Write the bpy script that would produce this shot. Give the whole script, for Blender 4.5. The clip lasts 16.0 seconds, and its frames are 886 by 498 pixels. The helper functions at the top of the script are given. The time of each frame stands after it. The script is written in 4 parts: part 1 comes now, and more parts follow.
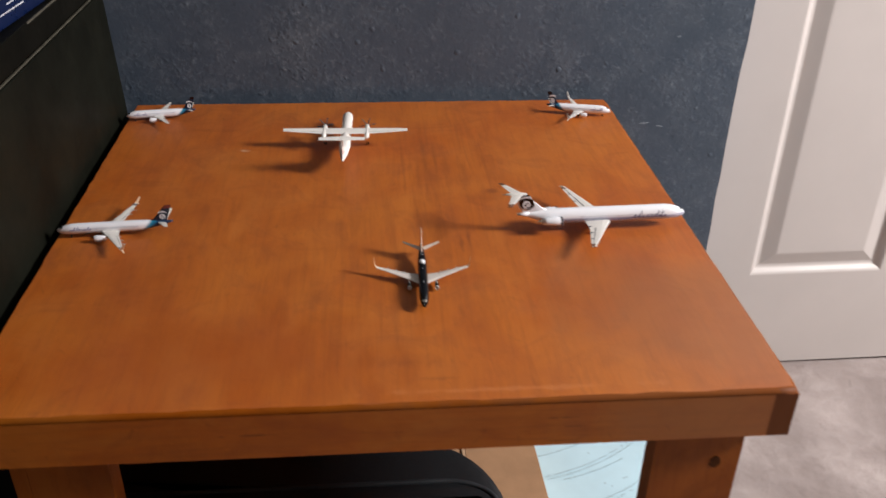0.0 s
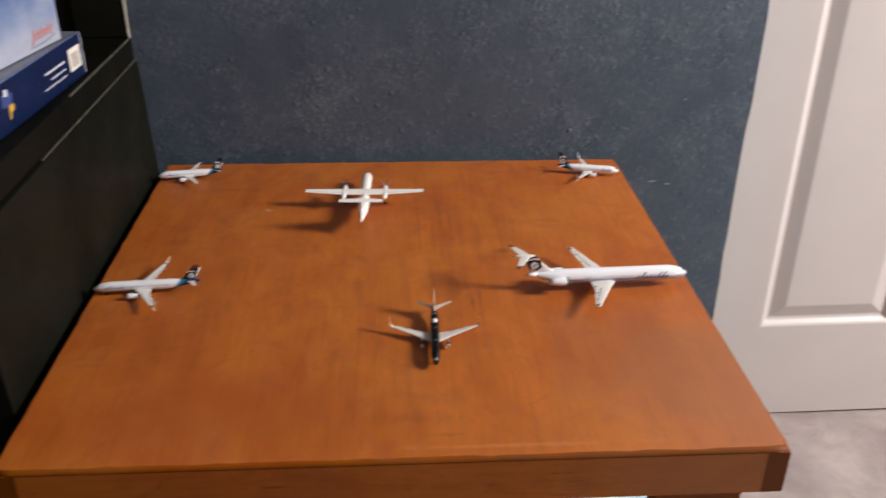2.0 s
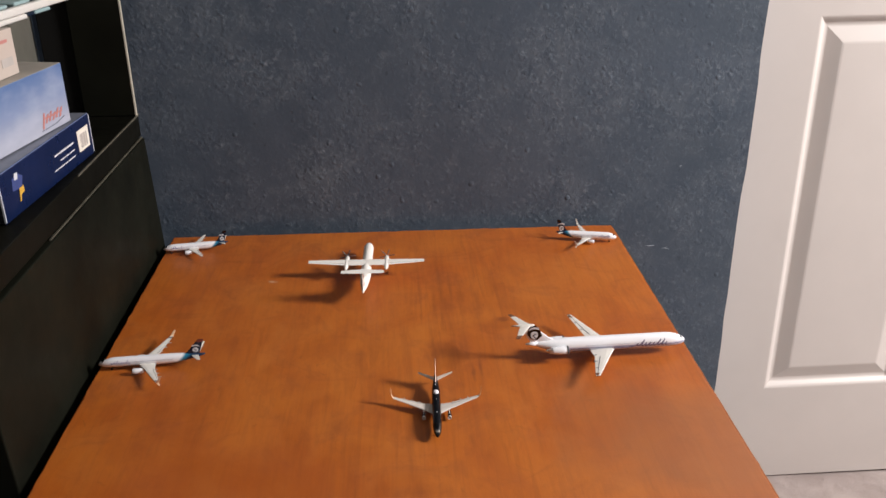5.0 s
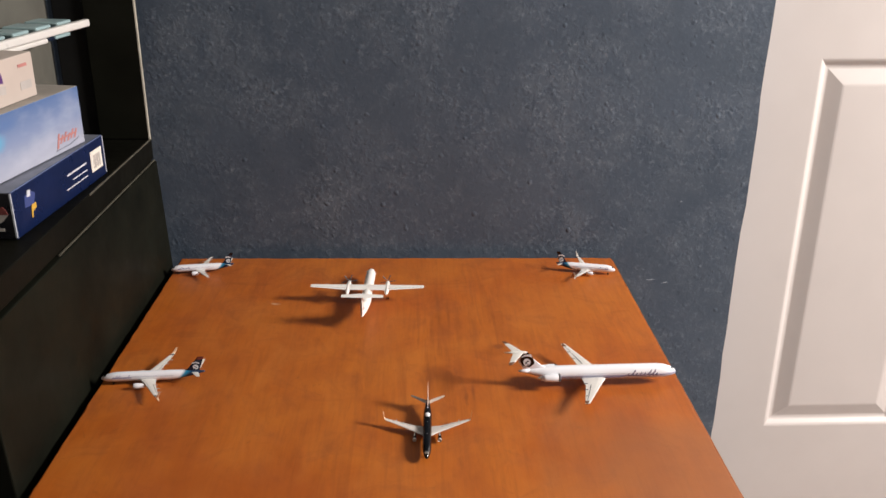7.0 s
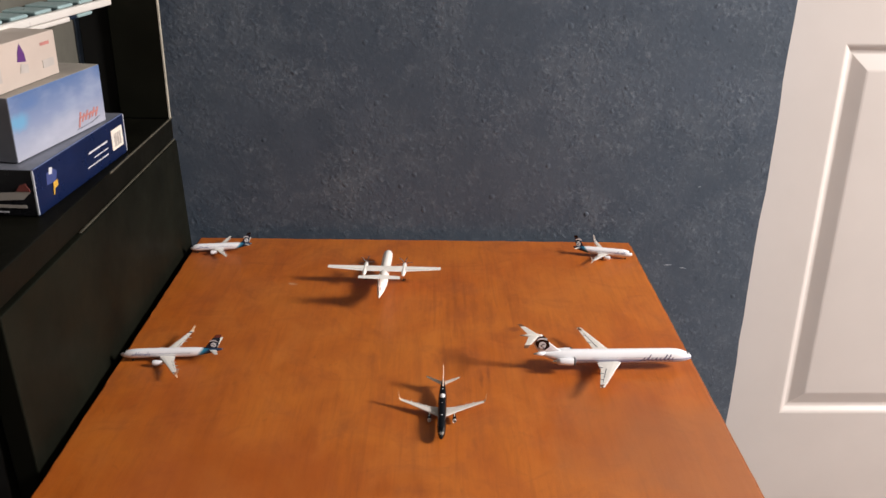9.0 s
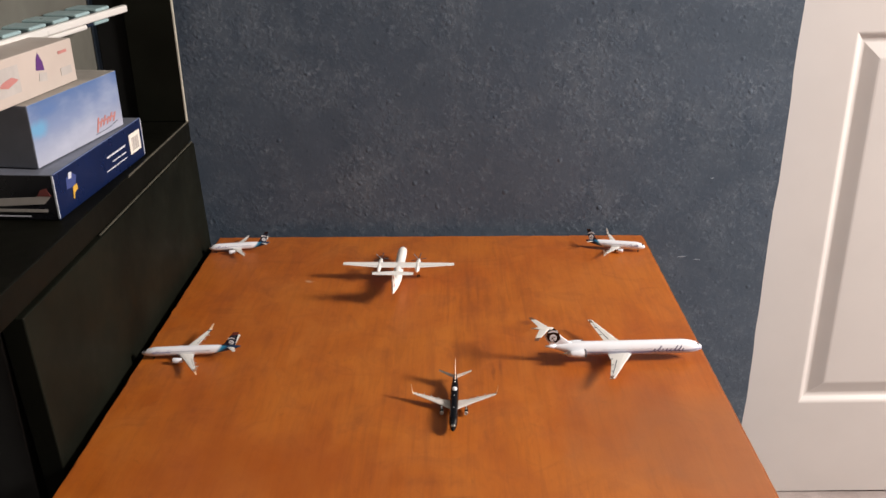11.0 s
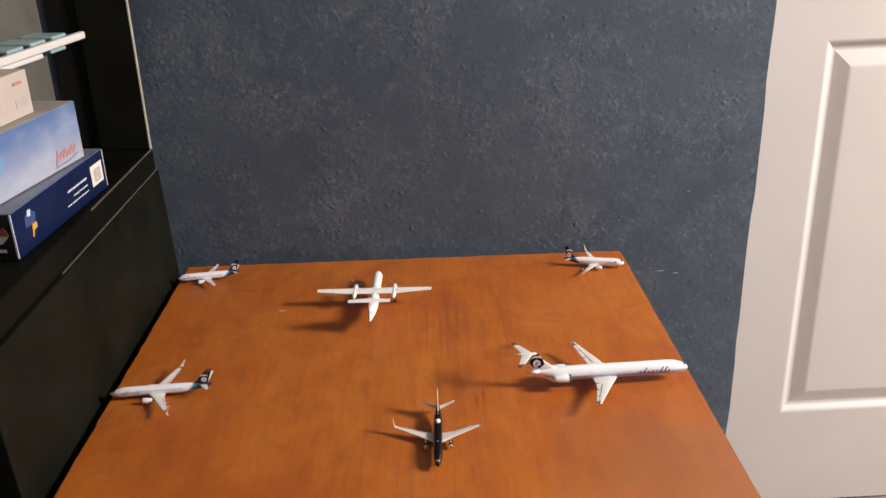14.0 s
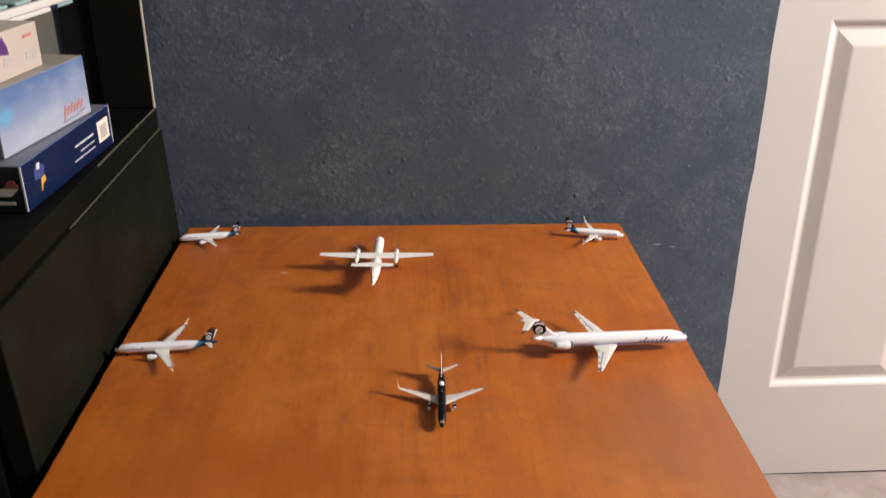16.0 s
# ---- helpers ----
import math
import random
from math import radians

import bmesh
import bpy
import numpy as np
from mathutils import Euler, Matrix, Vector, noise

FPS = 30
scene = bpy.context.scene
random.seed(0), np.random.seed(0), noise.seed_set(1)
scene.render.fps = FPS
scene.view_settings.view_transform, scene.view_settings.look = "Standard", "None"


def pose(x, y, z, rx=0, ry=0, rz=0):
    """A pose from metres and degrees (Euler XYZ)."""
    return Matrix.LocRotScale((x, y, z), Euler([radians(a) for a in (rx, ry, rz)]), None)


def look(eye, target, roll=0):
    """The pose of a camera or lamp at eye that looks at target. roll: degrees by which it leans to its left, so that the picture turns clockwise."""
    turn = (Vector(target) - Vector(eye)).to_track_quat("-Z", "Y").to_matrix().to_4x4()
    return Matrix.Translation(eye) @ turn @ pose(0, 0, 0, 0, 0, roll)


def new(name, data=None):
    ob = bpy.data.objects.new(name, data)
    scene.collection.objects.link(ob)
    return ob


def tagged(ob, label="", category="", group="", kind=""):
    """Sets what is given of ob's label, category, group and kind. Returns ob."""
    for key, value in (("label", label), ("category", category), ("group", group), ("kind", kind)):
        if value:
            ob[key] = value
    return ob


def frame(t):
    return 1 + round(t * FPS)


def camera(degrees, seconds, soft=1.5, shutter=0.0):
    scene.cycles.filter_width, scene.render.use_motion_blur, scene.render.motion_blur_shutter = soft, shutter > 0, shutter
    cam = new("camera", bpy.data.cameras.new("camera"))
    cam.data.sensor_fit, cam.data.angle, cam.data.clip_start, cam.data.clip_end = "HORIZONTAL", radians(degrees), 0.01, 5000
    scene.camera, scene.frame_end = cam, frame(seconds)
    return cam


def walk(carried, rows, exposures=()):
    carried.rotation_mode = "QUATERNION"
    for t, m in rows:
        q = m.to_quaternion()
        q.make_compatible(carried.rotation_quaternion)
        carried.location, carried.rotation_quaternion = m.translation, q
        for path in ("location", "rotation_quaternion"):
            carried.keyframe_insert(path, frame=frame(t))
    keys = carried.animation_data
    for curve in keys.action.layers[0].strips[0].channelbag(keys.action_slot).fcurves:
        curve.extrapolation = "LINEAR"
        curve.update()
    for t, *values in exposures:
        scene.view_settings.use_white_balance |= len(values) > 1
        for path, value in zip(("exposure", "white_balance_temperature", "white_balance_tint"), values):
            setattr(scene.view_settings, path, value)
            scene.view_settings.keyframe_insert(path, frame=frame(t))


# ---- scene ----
cam = camera(53.9, 16.0, soft=1.5, shutter=0.6)
PATH = [
    (0, (-0.008, -0.484, 0.952), (0.151, 1.233, -0.061), 1.2),
    (0.4, (0.0135, -0.5122, 0.9587), (0.1797, 1.1982, -0.0644), 1.01),
    (0.5, (0.015, -0.513, 0.961), (0.179, 1.204, -0.052), 0.7),
    (0.6, (0.0150, -0.5112, 0.9618), (0.1843, 1.2151, -0.0338), 0.88),
    (1, (0.024, -0.503, 0.98), (0.174, 1.243, 0.016), 0.9),
    (1.5, (0.018, -0.508, 0.986), (0.161, 1.249, 0.042), 0.6),
    (1.9, (-0.0003, -0.5123, 0.9927), (0.1351, 1.252, 0.0606), 1.1),
    (2, (-0.001, -0.515, 0.992), (0.109, 1.25, 0.058), 0.6),
    (2.033, (-0.0015, -0.5155, 0.9915), (0.101, 1.249, 0.0565), 0.5),
    (2.1, (-0.0028, -0.5165, 0.9909), (0.1074, 1.2473, 0.0543), 0.55),
    (2.5, (0.003, -0.508, 0.996), (0.13, 1.261, 0.072), 0.3),
    (3, (0.01, -0.516, 0.998), (0.136, 1.265, 0.096), 0.4),
    (3.4, (0.0032, -0.5208, 1.0071), (0.1118, 1.2672, 0.1176), 0.01),
    (3.5, (0.003, -0.521, 1.009), (0.108, 1.274, 0.134), -0.0),
    (3.6, (0.0038, -0.5207, 1.0103), (0.1059, 1.2862, 0.1591), -0.25),
    (4, (0.003, -0.521, 1.016), (0.106, 1.285, 0.162), -0.4),
    (6.5, (0.015, -0.536, 1.0), (0.096, 1.32, 0.26), 0.1),
    (7, (0.022, -0.546, 1.013), (0.089, 1.309, 0.268), 0.7),
    (7.5, (0.014, -0.541, 1.028), (0.058, 1.307, 0.265), 1.2),
    (8, (0.023, -0.543, 1.024), (0.057, 1.306, 0.262), 1.1),
    (8.5, (0.03, -0.545, 1.013), (0.075, 1.297, 0.236), 1.6),
    (9, (0.022, -0.548, 1.013), (0.05, 1.293, 0.231), 1.0),
    (11.4, (0.0455, -0.5624, 1.0192), (0.0146, 1.2717, 0.2221), -0.75),
    (11.5, (0.048, -0.562, 1.018), (0.028, 1.27, 0.216), -0.5),
    (11.6, (0.0503, -0.5587, 1.0165), (0.0475, 1.2713, 0.2096), -0.44),
    (12, (0.052, -0.534, 1.018), (0.093, 1.299, 0.219), -2.3),
    (12.5, (0.057, -0.531, 1.019), (0.12, 1.304, 0.228), -2.6),
    (12.9, (0.0524, -0.5274, 1.0238), (0.1206, 1.3127, 0.2433), -2.42),
    (13, (0.051, -0.528, 1.025), (0.101, 1.316, 0.252), -2.5),
    (13.033, (0.0503, -0.5285, 1.0252), (0.0955, 1.3158, 0.2545), -2.48),
    (13.1, (0.0491, -0.5298, 1.0254), (0.0962, 1.315, 0.2543), -2.47),
    (13.4, (0.0340, -0.5310, 1.0296), (0.0817, 1.3170, 0.2663), -1.76),
    (13.5, (0.032, -0.532, 1.031), (0.069, 1.32, 0.277), -1.5),
    (13.6, (0.0302, -0.5307, 1.0306), (0.0655, 1.3227, 0.2799), -1.16),
    (14, (0.03, -0.531, 1.025), (0.069, 1.313, 0.253), -1.7),
    (14.4, (0.0321, -0.5393, 1.0163), (0.0878, 1.3037, 0.2415), -0.9),
    (14.5, (0.033, -0.54, 1.015), (0.079, 1.297, 0.224), -1.0),
    (14.533, (0.0333, -0.5402, 1.0146), (0.0761, 1.2948, 0.2182), -1.03),
    (14.6, (0.0303, -0.5391, 1.0148), (0.0707, 1.2948, 0.2179), -1.0),
    (14.9, (0.0139, -0.5365, 0.9937), (0.0715, 1.2995, 0.2027), 2.02),
    (15, (0.014, -0.537, 0.994), (0.067, 1.295, 0.195), 1.9),
    (15.1, (0.0139, -0.5365, 0.9938), (0.0643, 1.2903, 0.1812), 1.46),
    (15.5, (0.009, -0.54, 0.995), (0.071, 1.277, 0.161), 0.9),
    (16, (0.007, -0.54, 1.02), (0.08, 1.279, 0.192), 0.3),
]
EXPOSURES = [(0.0, -0.06, 6150, 10), (0.5, -0.02, 6200, 10), (3.0, -0.06, 6200, 10), (4.2, -0.04, 6200, 10), (6.4, 0.12, 6400, 10), (9.2, 0.13, 6400, 10), (11.3, 0.13, 6450, 10), (16.0, 0.12, 6450, 10)]
walk(cam, [(t, look(eye, target, roll)) for t, eye, target, roll in PATH], EXPOSURES)

# ---- world, light, exposure ----
world = bpy.data.worlds.new("world")
world.use_nodes = True
scene.world = world
world.node_tree.nodes["Background"].inputs["Color"].default_value = (0.9, 0.85, 0.8, 1)
world.node_tree.nodes["Background"].inputs["Strength"].default_value = 0.003


def area_lamp(name, eye, target, size, watts, colour):
    data = bpy.data.lights.new(name, "AREA")
    data.shape, data.size, data.energy, data.color = "DISK", size, watts, colour
    ob = new(name, data)
    ob.matrix_world = look(eye, target)
    return ob


area_lamp("room_lamp", (2.18, -0.20, 1.72), (0.1, 0.3, 0.5), 0.52, 91, (1.0, 0.93, 0.88))


# ---- materials ----
def material(name, colour=(0.8, 0.8, 0.8), rough=0.5, metal=0.0, spec=0.5, coat=0.0):
    m = bpy.data.materials.new(name)
    m.use_nodes = True
    b = m.node_tree.nodes["Principled BSDF"]
    b.inputs["Base Color"].default_value = (*colour, 1)
    b.inputs["Roughness"].default_value = rough
    b.inputs["Metallic"].default_value = metal
    b.inputs["Specular IOR Level"].default_value = spec
    b.inputs["Coat Weight"].default_value = coat
    b.inputs["Coat Roughness"].default_value = 0.15
    return m


def nodes_of(m):
    t = m.node_tree
    return t.nodes, t.links, t.nodes["Principled BSDF"]


def coords(n, l, scale=(1, 1, 1), turn=(0, 0, 0)):
    c = n.new("ShaderNodeTexCoord")
    k = n.new("ShaderNodeMapping")
    k.inputs["Scale"].default_value = scale
    k.inputs["Rotation"].default_value = turn
    l.new(c.outputs["Object"], k.inputs["Vector"])
    return k.outputs["Vector"]


def noise_tex(n, l, vec, scale, detail=4.0, rough=0.55, warp=0.0):
    t = n.new("ShaderNodeTexNoise")
    t.inputs["Scale"].default_value, t.inputs["Detail"].default_value = scale, detail
    t.inputs["Roughness"].default_value, t.inputs["Distortion"].default_value = rough, warp
    l.new(vec, t.inputs["Vector"])
    return t.outputs["Fac"]


def ramp(n, l, fac, stops):
    r = n.new("ShaderNodeValToRGB")
    e = r.color_ramp.elements
    while len(e) < len(stops):
        e.new(0.5)
    for i, (p, c) in enumerate(stops):
        e[i].position = p
        e[i].color = (*c, 1) if len(c) == 3 else c
    l.new(fac, r.inputs["Fac"])
    return r.outputs["Color"]


def grey(v):
    return (v, v, v)


def mix(n, l, fac, a, b, mode="MIX"):
    k = n.new("ShaderNodeMix")
    k.data_type, k.blend_type = "RGBA", mode
    for sock, v in ((k.inputs["Factor"], fac), (k.inputs["A"], a), (k.inputs["B"], b)):
        if isinstance(v, (int, float)):
            sock.default_value = v
        elif isinstance(v, tuple):
            sock.default_value = (*v, 1)
        else:
            l.new(v, sock)
    return k.outputs["Result"]


def bump(n, l, b, height, dist, strength=1.0, below=None):
    k = n.new("ShaderNodeBump")
    k.inputs["Distance"].default_value, k.inputs["Strength"].default_value = dist, strength
    l.new(height, k.inputs["Height"])
    if below is not None:
        l.new(below, k.inputs["Normal"])
    l.new(k.outputs["Normal"], b.inputs["Normal"])
    return k.outputs["Normal"]


def worn(name, colour, rough=0.5, vary=0.12, scale=30.0, dist=0.0003, spec=0.5, metal=0.0):
    """A paint or plastic with a little unevenness in tone, gloss and surface."""
    m = material(name, colour, rough, metal, spec)
    n, l, b = nodes_of(m)
    v = coords(n, l)
    f = noise_tex(n, l, v, scale, 5)
    lo, hi = tuple(c * (1 - vary) for c in colour), tuple(min(1, c * (1 + vary)) for c in colour)
    l.new(ramp(n, l, f, [(0.3, lo), (0.7, hi)]), b.inputs["Base Color"])
    g = noise_tex(n, l, v, scale * 2.3, 3)
    l.new(ramp(n, l, g, [(0.3, grey(max(0.03, rough - 0.08))), (0.7, grey(min(1, rough + 0.08)))]), b.inputs["Roughness"])
    if dist:
        bump(n, l, b, noise_tex(n, l, v, scale * 6, 3), dist, 0.5)
    return m


def wall_paint():
    """Dark slate-blue paint over a hand-sprayed texture: smooth stretches, clusters of small lumps, dusty patches."""
    m = material("slate_blue_wall_paint", (0.05, 0.065, 0.085), 0.5, spec=0.42)
    n, l, b = nodes_of(m)
    v = coords(n, l)
    broad = noise_tex(n, l, v, 3.6, 5, 0.62, 0.6)
    hue = noise_tex(n, l, v, 6.5, 4, 0.6, 0.8)
    cluster = ramp(n, l, noise_tex(n, l, v, 9, 4, 0.6, 0.6), [(0.38, grey(0.15)), (0.64, grey(0.85))])
    base = ramp(n, l, broad, [(0.30, (0.046, 0.065, 0.092)), (0.70, (0.075, 0.097, 0.131))])
    col = mix(n, l, ramp(n, l, hue, [(0.44, grey(0.0)), (0.70, grey(0.5))]), base, (0.068, 0.088, 0.114))
    mid = ramp(n, l, noise_tex(n, l, v, 24, 8, 0.72, 0.7), [(0.40, grey(0.0)), (0.70, grey(0.80))])
    col = mix(n, l, mix(n, l, 1.0, mid, cluster, "MULTIPLY"), col, (0.134, 0.156, 0.186))
    fleck = ramp(n, l, noise_tex(n, l, v, 150, 4, 0.65, 0.8), [(0.54, grey(0.0)), (0.71, grey(0.78))])
    col = mix(n, l, mix(n, l, 1.0, fleck, cluster, "MULTIPLY"), col, (0.220, 0.250, 0.292))
    pits = ramp(n, l, noise_tex(n, l, v, 115, 3, 0.55, 0.5), [(0.26, grey(0.55)), (0.36, grey(0.0))])
    col = mix(n, l, pits, col, (0.028, 0.038, 0.054))
    l.new(col, b.inputs["Base Color"])

    def lumps(scale, rare, reach, mask):
        cell = n.new("ShaderNodeTexVoronoi")
        cell.inputs["Scale"].default_value = scale
        warp = n.new("ShaderNodeVectorMath")
        warp.operation = "MULTIPLY_ADD"
        t = n.new("ShaderNodeTexNoise")
        t.inputs["Scale"].default_value = scale * 1.7
        l.new(v, t.inputs["Vector"])
        l.new(t.outputs["Color"], warp.inputs[0])
        warp.inputs[1].default_value = (0.35 / scale,) * 3
        l.new(v, warp.inputs[2])
        l.new(warp.outputs["Vector"], cell.inputs["Vector"])
        pick = ramp(n, l, cell.outputs["Color"], [(rare, grey(0.0)), (rare + 0.16, grey(1.0))])
        dot = ramp(n, l, cell.outputs["Distance"], [(0.02, grey(1.0)), (0.5 * reach, grey(0.72)), (reach, grey(0.0))])
        dot = mix(n, l, 1.0, dot, pick, "MULTIPLY")
        return mix(n, l, 1.0, dot, mask, "MULTIPLY") if mask is not None else dot

    first = bump(n, l, b, lumps(110, 0.40, 0.34, cluster), 0.0010, 0.36)
    second = bump(n, l, b, lumps(62, 0.58, 0.26, None), 0.0015, 0.60, first)
    peel = ramp(n, l, noise_tex(n, l, v, 105, 4, 0.55, 0.4), [(0.46, grey(0.0)), (0.74, grey(1.0))])
    third = bump(n, l, b, mix(n, l, 1.0, peel, cluster, "MULTIPLY"), 0.0012, 0.44, second)
    bump(n, l, b, noise_tex(n, l, v, 420, 3), 0.00022, 0.4, third)
    return m


def table_wood(name, along="y", tone=1.0, spec=0.50):
    """Orange-brown stained wood under a thin satin varnish: figured grain, blotchy staining, rubbed and scratched."""
    m = material(name, (0.3, 0.1, 0.03), 0.45, spec=spec)
    n, l, b = nodes_of(m)
    axis = "xyz".index(along)

    def stretched(ratio):
        return coords(n, l, tuple(1.0 / ratio if k == axis else 1.0 for k in range(3)))

    def shade(r, g, bl):
        return (tone * r, tone * g, tone * bl)

    plain = coords(n, l)
    grain = noise_tex(n, l, stretched(11), 28, 6, 0.58, 0.5)
    fibre = noise_tex(n, l, stretched(16), 190, 5, 0.65, 0.2)
    figure = noise_tex(n, l, stretched(4.5), 95, 5, 0.62, 0.9)
    blotch = noise_tex(n, l, plain, 5.5, 6, 0.60, 0.8)
    wear = noise_tex(n, l, plain, 14, 7, 0.66, 1.4)
    rub = noise_tex(n, l, plain, 36, 6, 0.62, 2.2)
    col = ramp(n, l, grain, [(0.30, shade(0.420, 0.090, 0.0048)), (0.70, shade(0.560, 0.135, 0.0080))])
    col = mix(n, l, ramp(n, l, blotch, [(0.36, grey(0.0)), (0.64, grey(0.8))]), col, shade(0.590, 0.170, 0.0150))
    col = mix(n, l, ramp(n, l, fibre, [(0.36, grey(0.20)), (0.52, grey(0.0))]), col, shade(0.23, 0.052, 0.008))
    col = mix(n, l, ramp(n, l, figure, [(0.34, grey(0.19)), (0.52, grey(0.0))]), col, shade(0.255, 0.056, 0.0085))
    col = mix(n, l, ramp(n, l, figure, [(0.54, grey(0.0)), (0.72, grey(0.17))]), col, shade(0.56, 0.180, 0.026))
    bloom = noise_tex(n, l, stretched(1.6), 17, 7, 0.66, 0.7)
    col = mix(n, l, ramp(n, l, bloom, [(0.50, grey(0.0)), (0.70, grey(0.42))]), col, shade(0.62, 0.200, 0.030))
    col = mix(n, l, ramp(n, l, bloom, [(0.32, grey(0.34)), (0.48, grey(0.0))]), col, shade(0.33, 0.068, 0.009))
    col = mix(n, l, ramp(n, l, wear, [(0.52, grey(0.0)), (0.74, grey(0.40))]), col, shade(0.215, 0.048, 0.0085))
    col = mix(n, l, ramp(n, l, rub, [(0.63, grey(0.0)), (0.76, grey(0.34))]), col, shade(0.145, 0.031, 0.007))
    scratch = noise_tex(n, l, stretched(26), 240, 3, 0.6, 0.15)
    col = mix(n, l, ramp(n, l, scratch, [(0.70, grey(0.0)), (0.76, grey(0.16))]), col, shade(0.15, 0.033, 0.006))
    l.new(col, b.inputs["Base Color"])
    l.new(ramp(n, l, wear, [(0.3, grey(0.40)), (0.7, grey(0.54))]), b.inputs["Roughness"])
    first = bump(n, l, b, fibre, 0.0003, 0.4)
    bump(n, l, b, blotch, 0.0015, 0.25, first)
    return m


def stain_or_shade(m, cx, cy, rx, ry, strength, colour, ragged=0.5, scale=60, plane="xy"):
    """A rubbed mark or painted light and shade with a ragged outline on a flat surface, over whatever colour the
    material has so far.
    """
    n, l, b = nodes_of(m)
    socket = b.inputs["Base Color"].links[0].from_socket
    k = n.new("ShaderNodeMapping")
    at = {"xy": (0, 1), "xz": (0, 2), "yz": (1, 2)}[plane]
    for axis in range(3):
        k.inputs["Scale"].default_value[axis] = 0.0
    for axis, centre, reach in zip(at, (cx, cy), (rx, ry)):
        k.inputs["Scale"].default_value[axis] = 1 / reach
        k.inputs["Location"].default_value[axis] = -centre / reach
    c = n.new("ShaderNodeTexCoord")
    l.new(c.outputs["Object"], k.inputs["Vector"])
    d = n.new("ShaderNodeVectorMath")
    d.operation = "LENGTH"
    l.new(k.outputs["Vector"], d.inputs[0])
    w = n.new("ShaderNodeMath")
    w.operation = "MULTIPLY_ADD"
    l.new(noise_tex(n, l, c.outputs["Object"], scale, 4, 0.6, 1.0), w.inputs[0])
    w.inputs[1].default_value = 2 * ragged
    l.new(d.outputs["Value"], w.inputs[2])
    fac = ramp(n, l, w.outputs["Value"], [(0.35 + 0.6 * ragged, grey(strength)), (min(1.0, 0.75 + 0.7 * ragged), grey(0.0))])
    l.new(mix(n, l, fac, socket, colour), b.inputs["Base Color"])


def rubbed_lines(m, cx, cy, rx, ry, strength, colour):
    """A field of fine dark scuffs along y, fading out towards the edge of an ellipse."""
    n, l, b = nodes_of(m)
    socket = b.inputs["Base Color"].links[0].from_socket
    c = n.new("ShaderNodeTexCoord")
    k = n.new("ShaderNodeMapping")
    k.inputs["Scale"].default_value = (1 / rx, 1 / ry, 0)
    k.inputs["Location"].default_value = (-cx / rx, -cy / ry, 0)
    l.new(c.outputs["Object"], k.inputs["Vector"])
    d = n.new("ShaderNodeVectorMath")
    d.operation = "LENGTH"
    l.new(k.outputs["Vector"], d.inputs[0])
    inside = ramp(n, l, d.outputs["Value"], [(0.35, grey(1.0)), (1.0, grey(0.0))])
    lines = noise_tex(n, l, coords(n, l, (1, 0.045, 1)), 150, 4, 0.6, 0.25)
    fac = mix(n, l, 1.0, ramp(n, l, lines, [(0.50, grey(0.0)), (0.66, grey(strength))]), inside, "MULTIPLY")
    l.new(mix(n, l, fac, socket, colour), b.inputs["Base Color"])


def carpet_pile():
    m = material("grey_beige_carpet", (0.45, 0.40, 0.36), 0.95, spec=0.1)
    n, l, b = nodes_of(m)
    v = coords(n, l)
    broad = noise_tex(n, l, v, 6.5, 4, 0.5, 0.3)
    nap = noise_tex(n, l, v, 30, 3, 0.5, 0.2)
    tuft = noise_tex(n, l, v, 420, 3, 0.7)
    lint = noise_tex(n, l, v, 75, 2, 0.5)
    col = ramp(n, l, broad, [(0.36, (0.30, 0.250, 0.233)), (0.64, (0.475, 0.408, 0.384))])
    col = mix(n, l, ramp(n, l, nap, [(0.35, grey(0.30)), (0.60, grey(0.0))]), col, (0.27, 0.220, 0.200))
    col = mix(n, l, ramp(n, l, tuft, [(0.35, grey(0.30)), (0.6, grey(0.0))]), col, (0.27, 0.222, 0.202))
    col = mix(n, l, ramp(n, l, lint, [(0.72, grey(0.0)), (0.76, grey(0.6))]), col, (0.22, 0.19, 0.17))
    l.new(col, b.inputs["Base Color"])
    first = bump(n, l, b, tuft, 0.002, 0.6)
    second = bump(n, l, b, nap, 0.006, 0.5, first)
    bump(n, l, b, broad, 0.024, 0.6, second)
    return m


def livery(name, length, start, slant, aft=(0.012, 0.035, 0.085), band=(0.02, 0.20, 0.33)):
    """White enamel that fades through teal into navy towards the tail."""
    m = material(name, (0.8, 0.8, 0.79), 0.28, spec=0.5)
    n, l, b = nodes_of(m)
    c = n.new("ShaderNodeTexCoord")
    s = n.new("ShaderNodeSeparateXYZ")
    l.new(c.outputs["Object"], s.inputs["Vector"])
    a = n.new("ShaderNodeMath")
    a.operation = "MULTIPLY_ADD"
    l.new(s.outputs["Z"], a.inputs[0])
    a.inputs[1].default_value = slant
    l.new(s.outputs["X"], a.inputs[2])
    d = n.new("ShaderNodeMath")
    d.operation = "DIVIDE"
    l.new(a.outputs[0], d.inputs[0])
    d.inputs[1].default_value = -length
    l.new(ramp(n, l, d.outputs[0], [(start, (0.88, 0.88, 0.91)), (start + 0.035, band), (start + 0.09, aft)]), b.inputs["Base Color"])
    return m


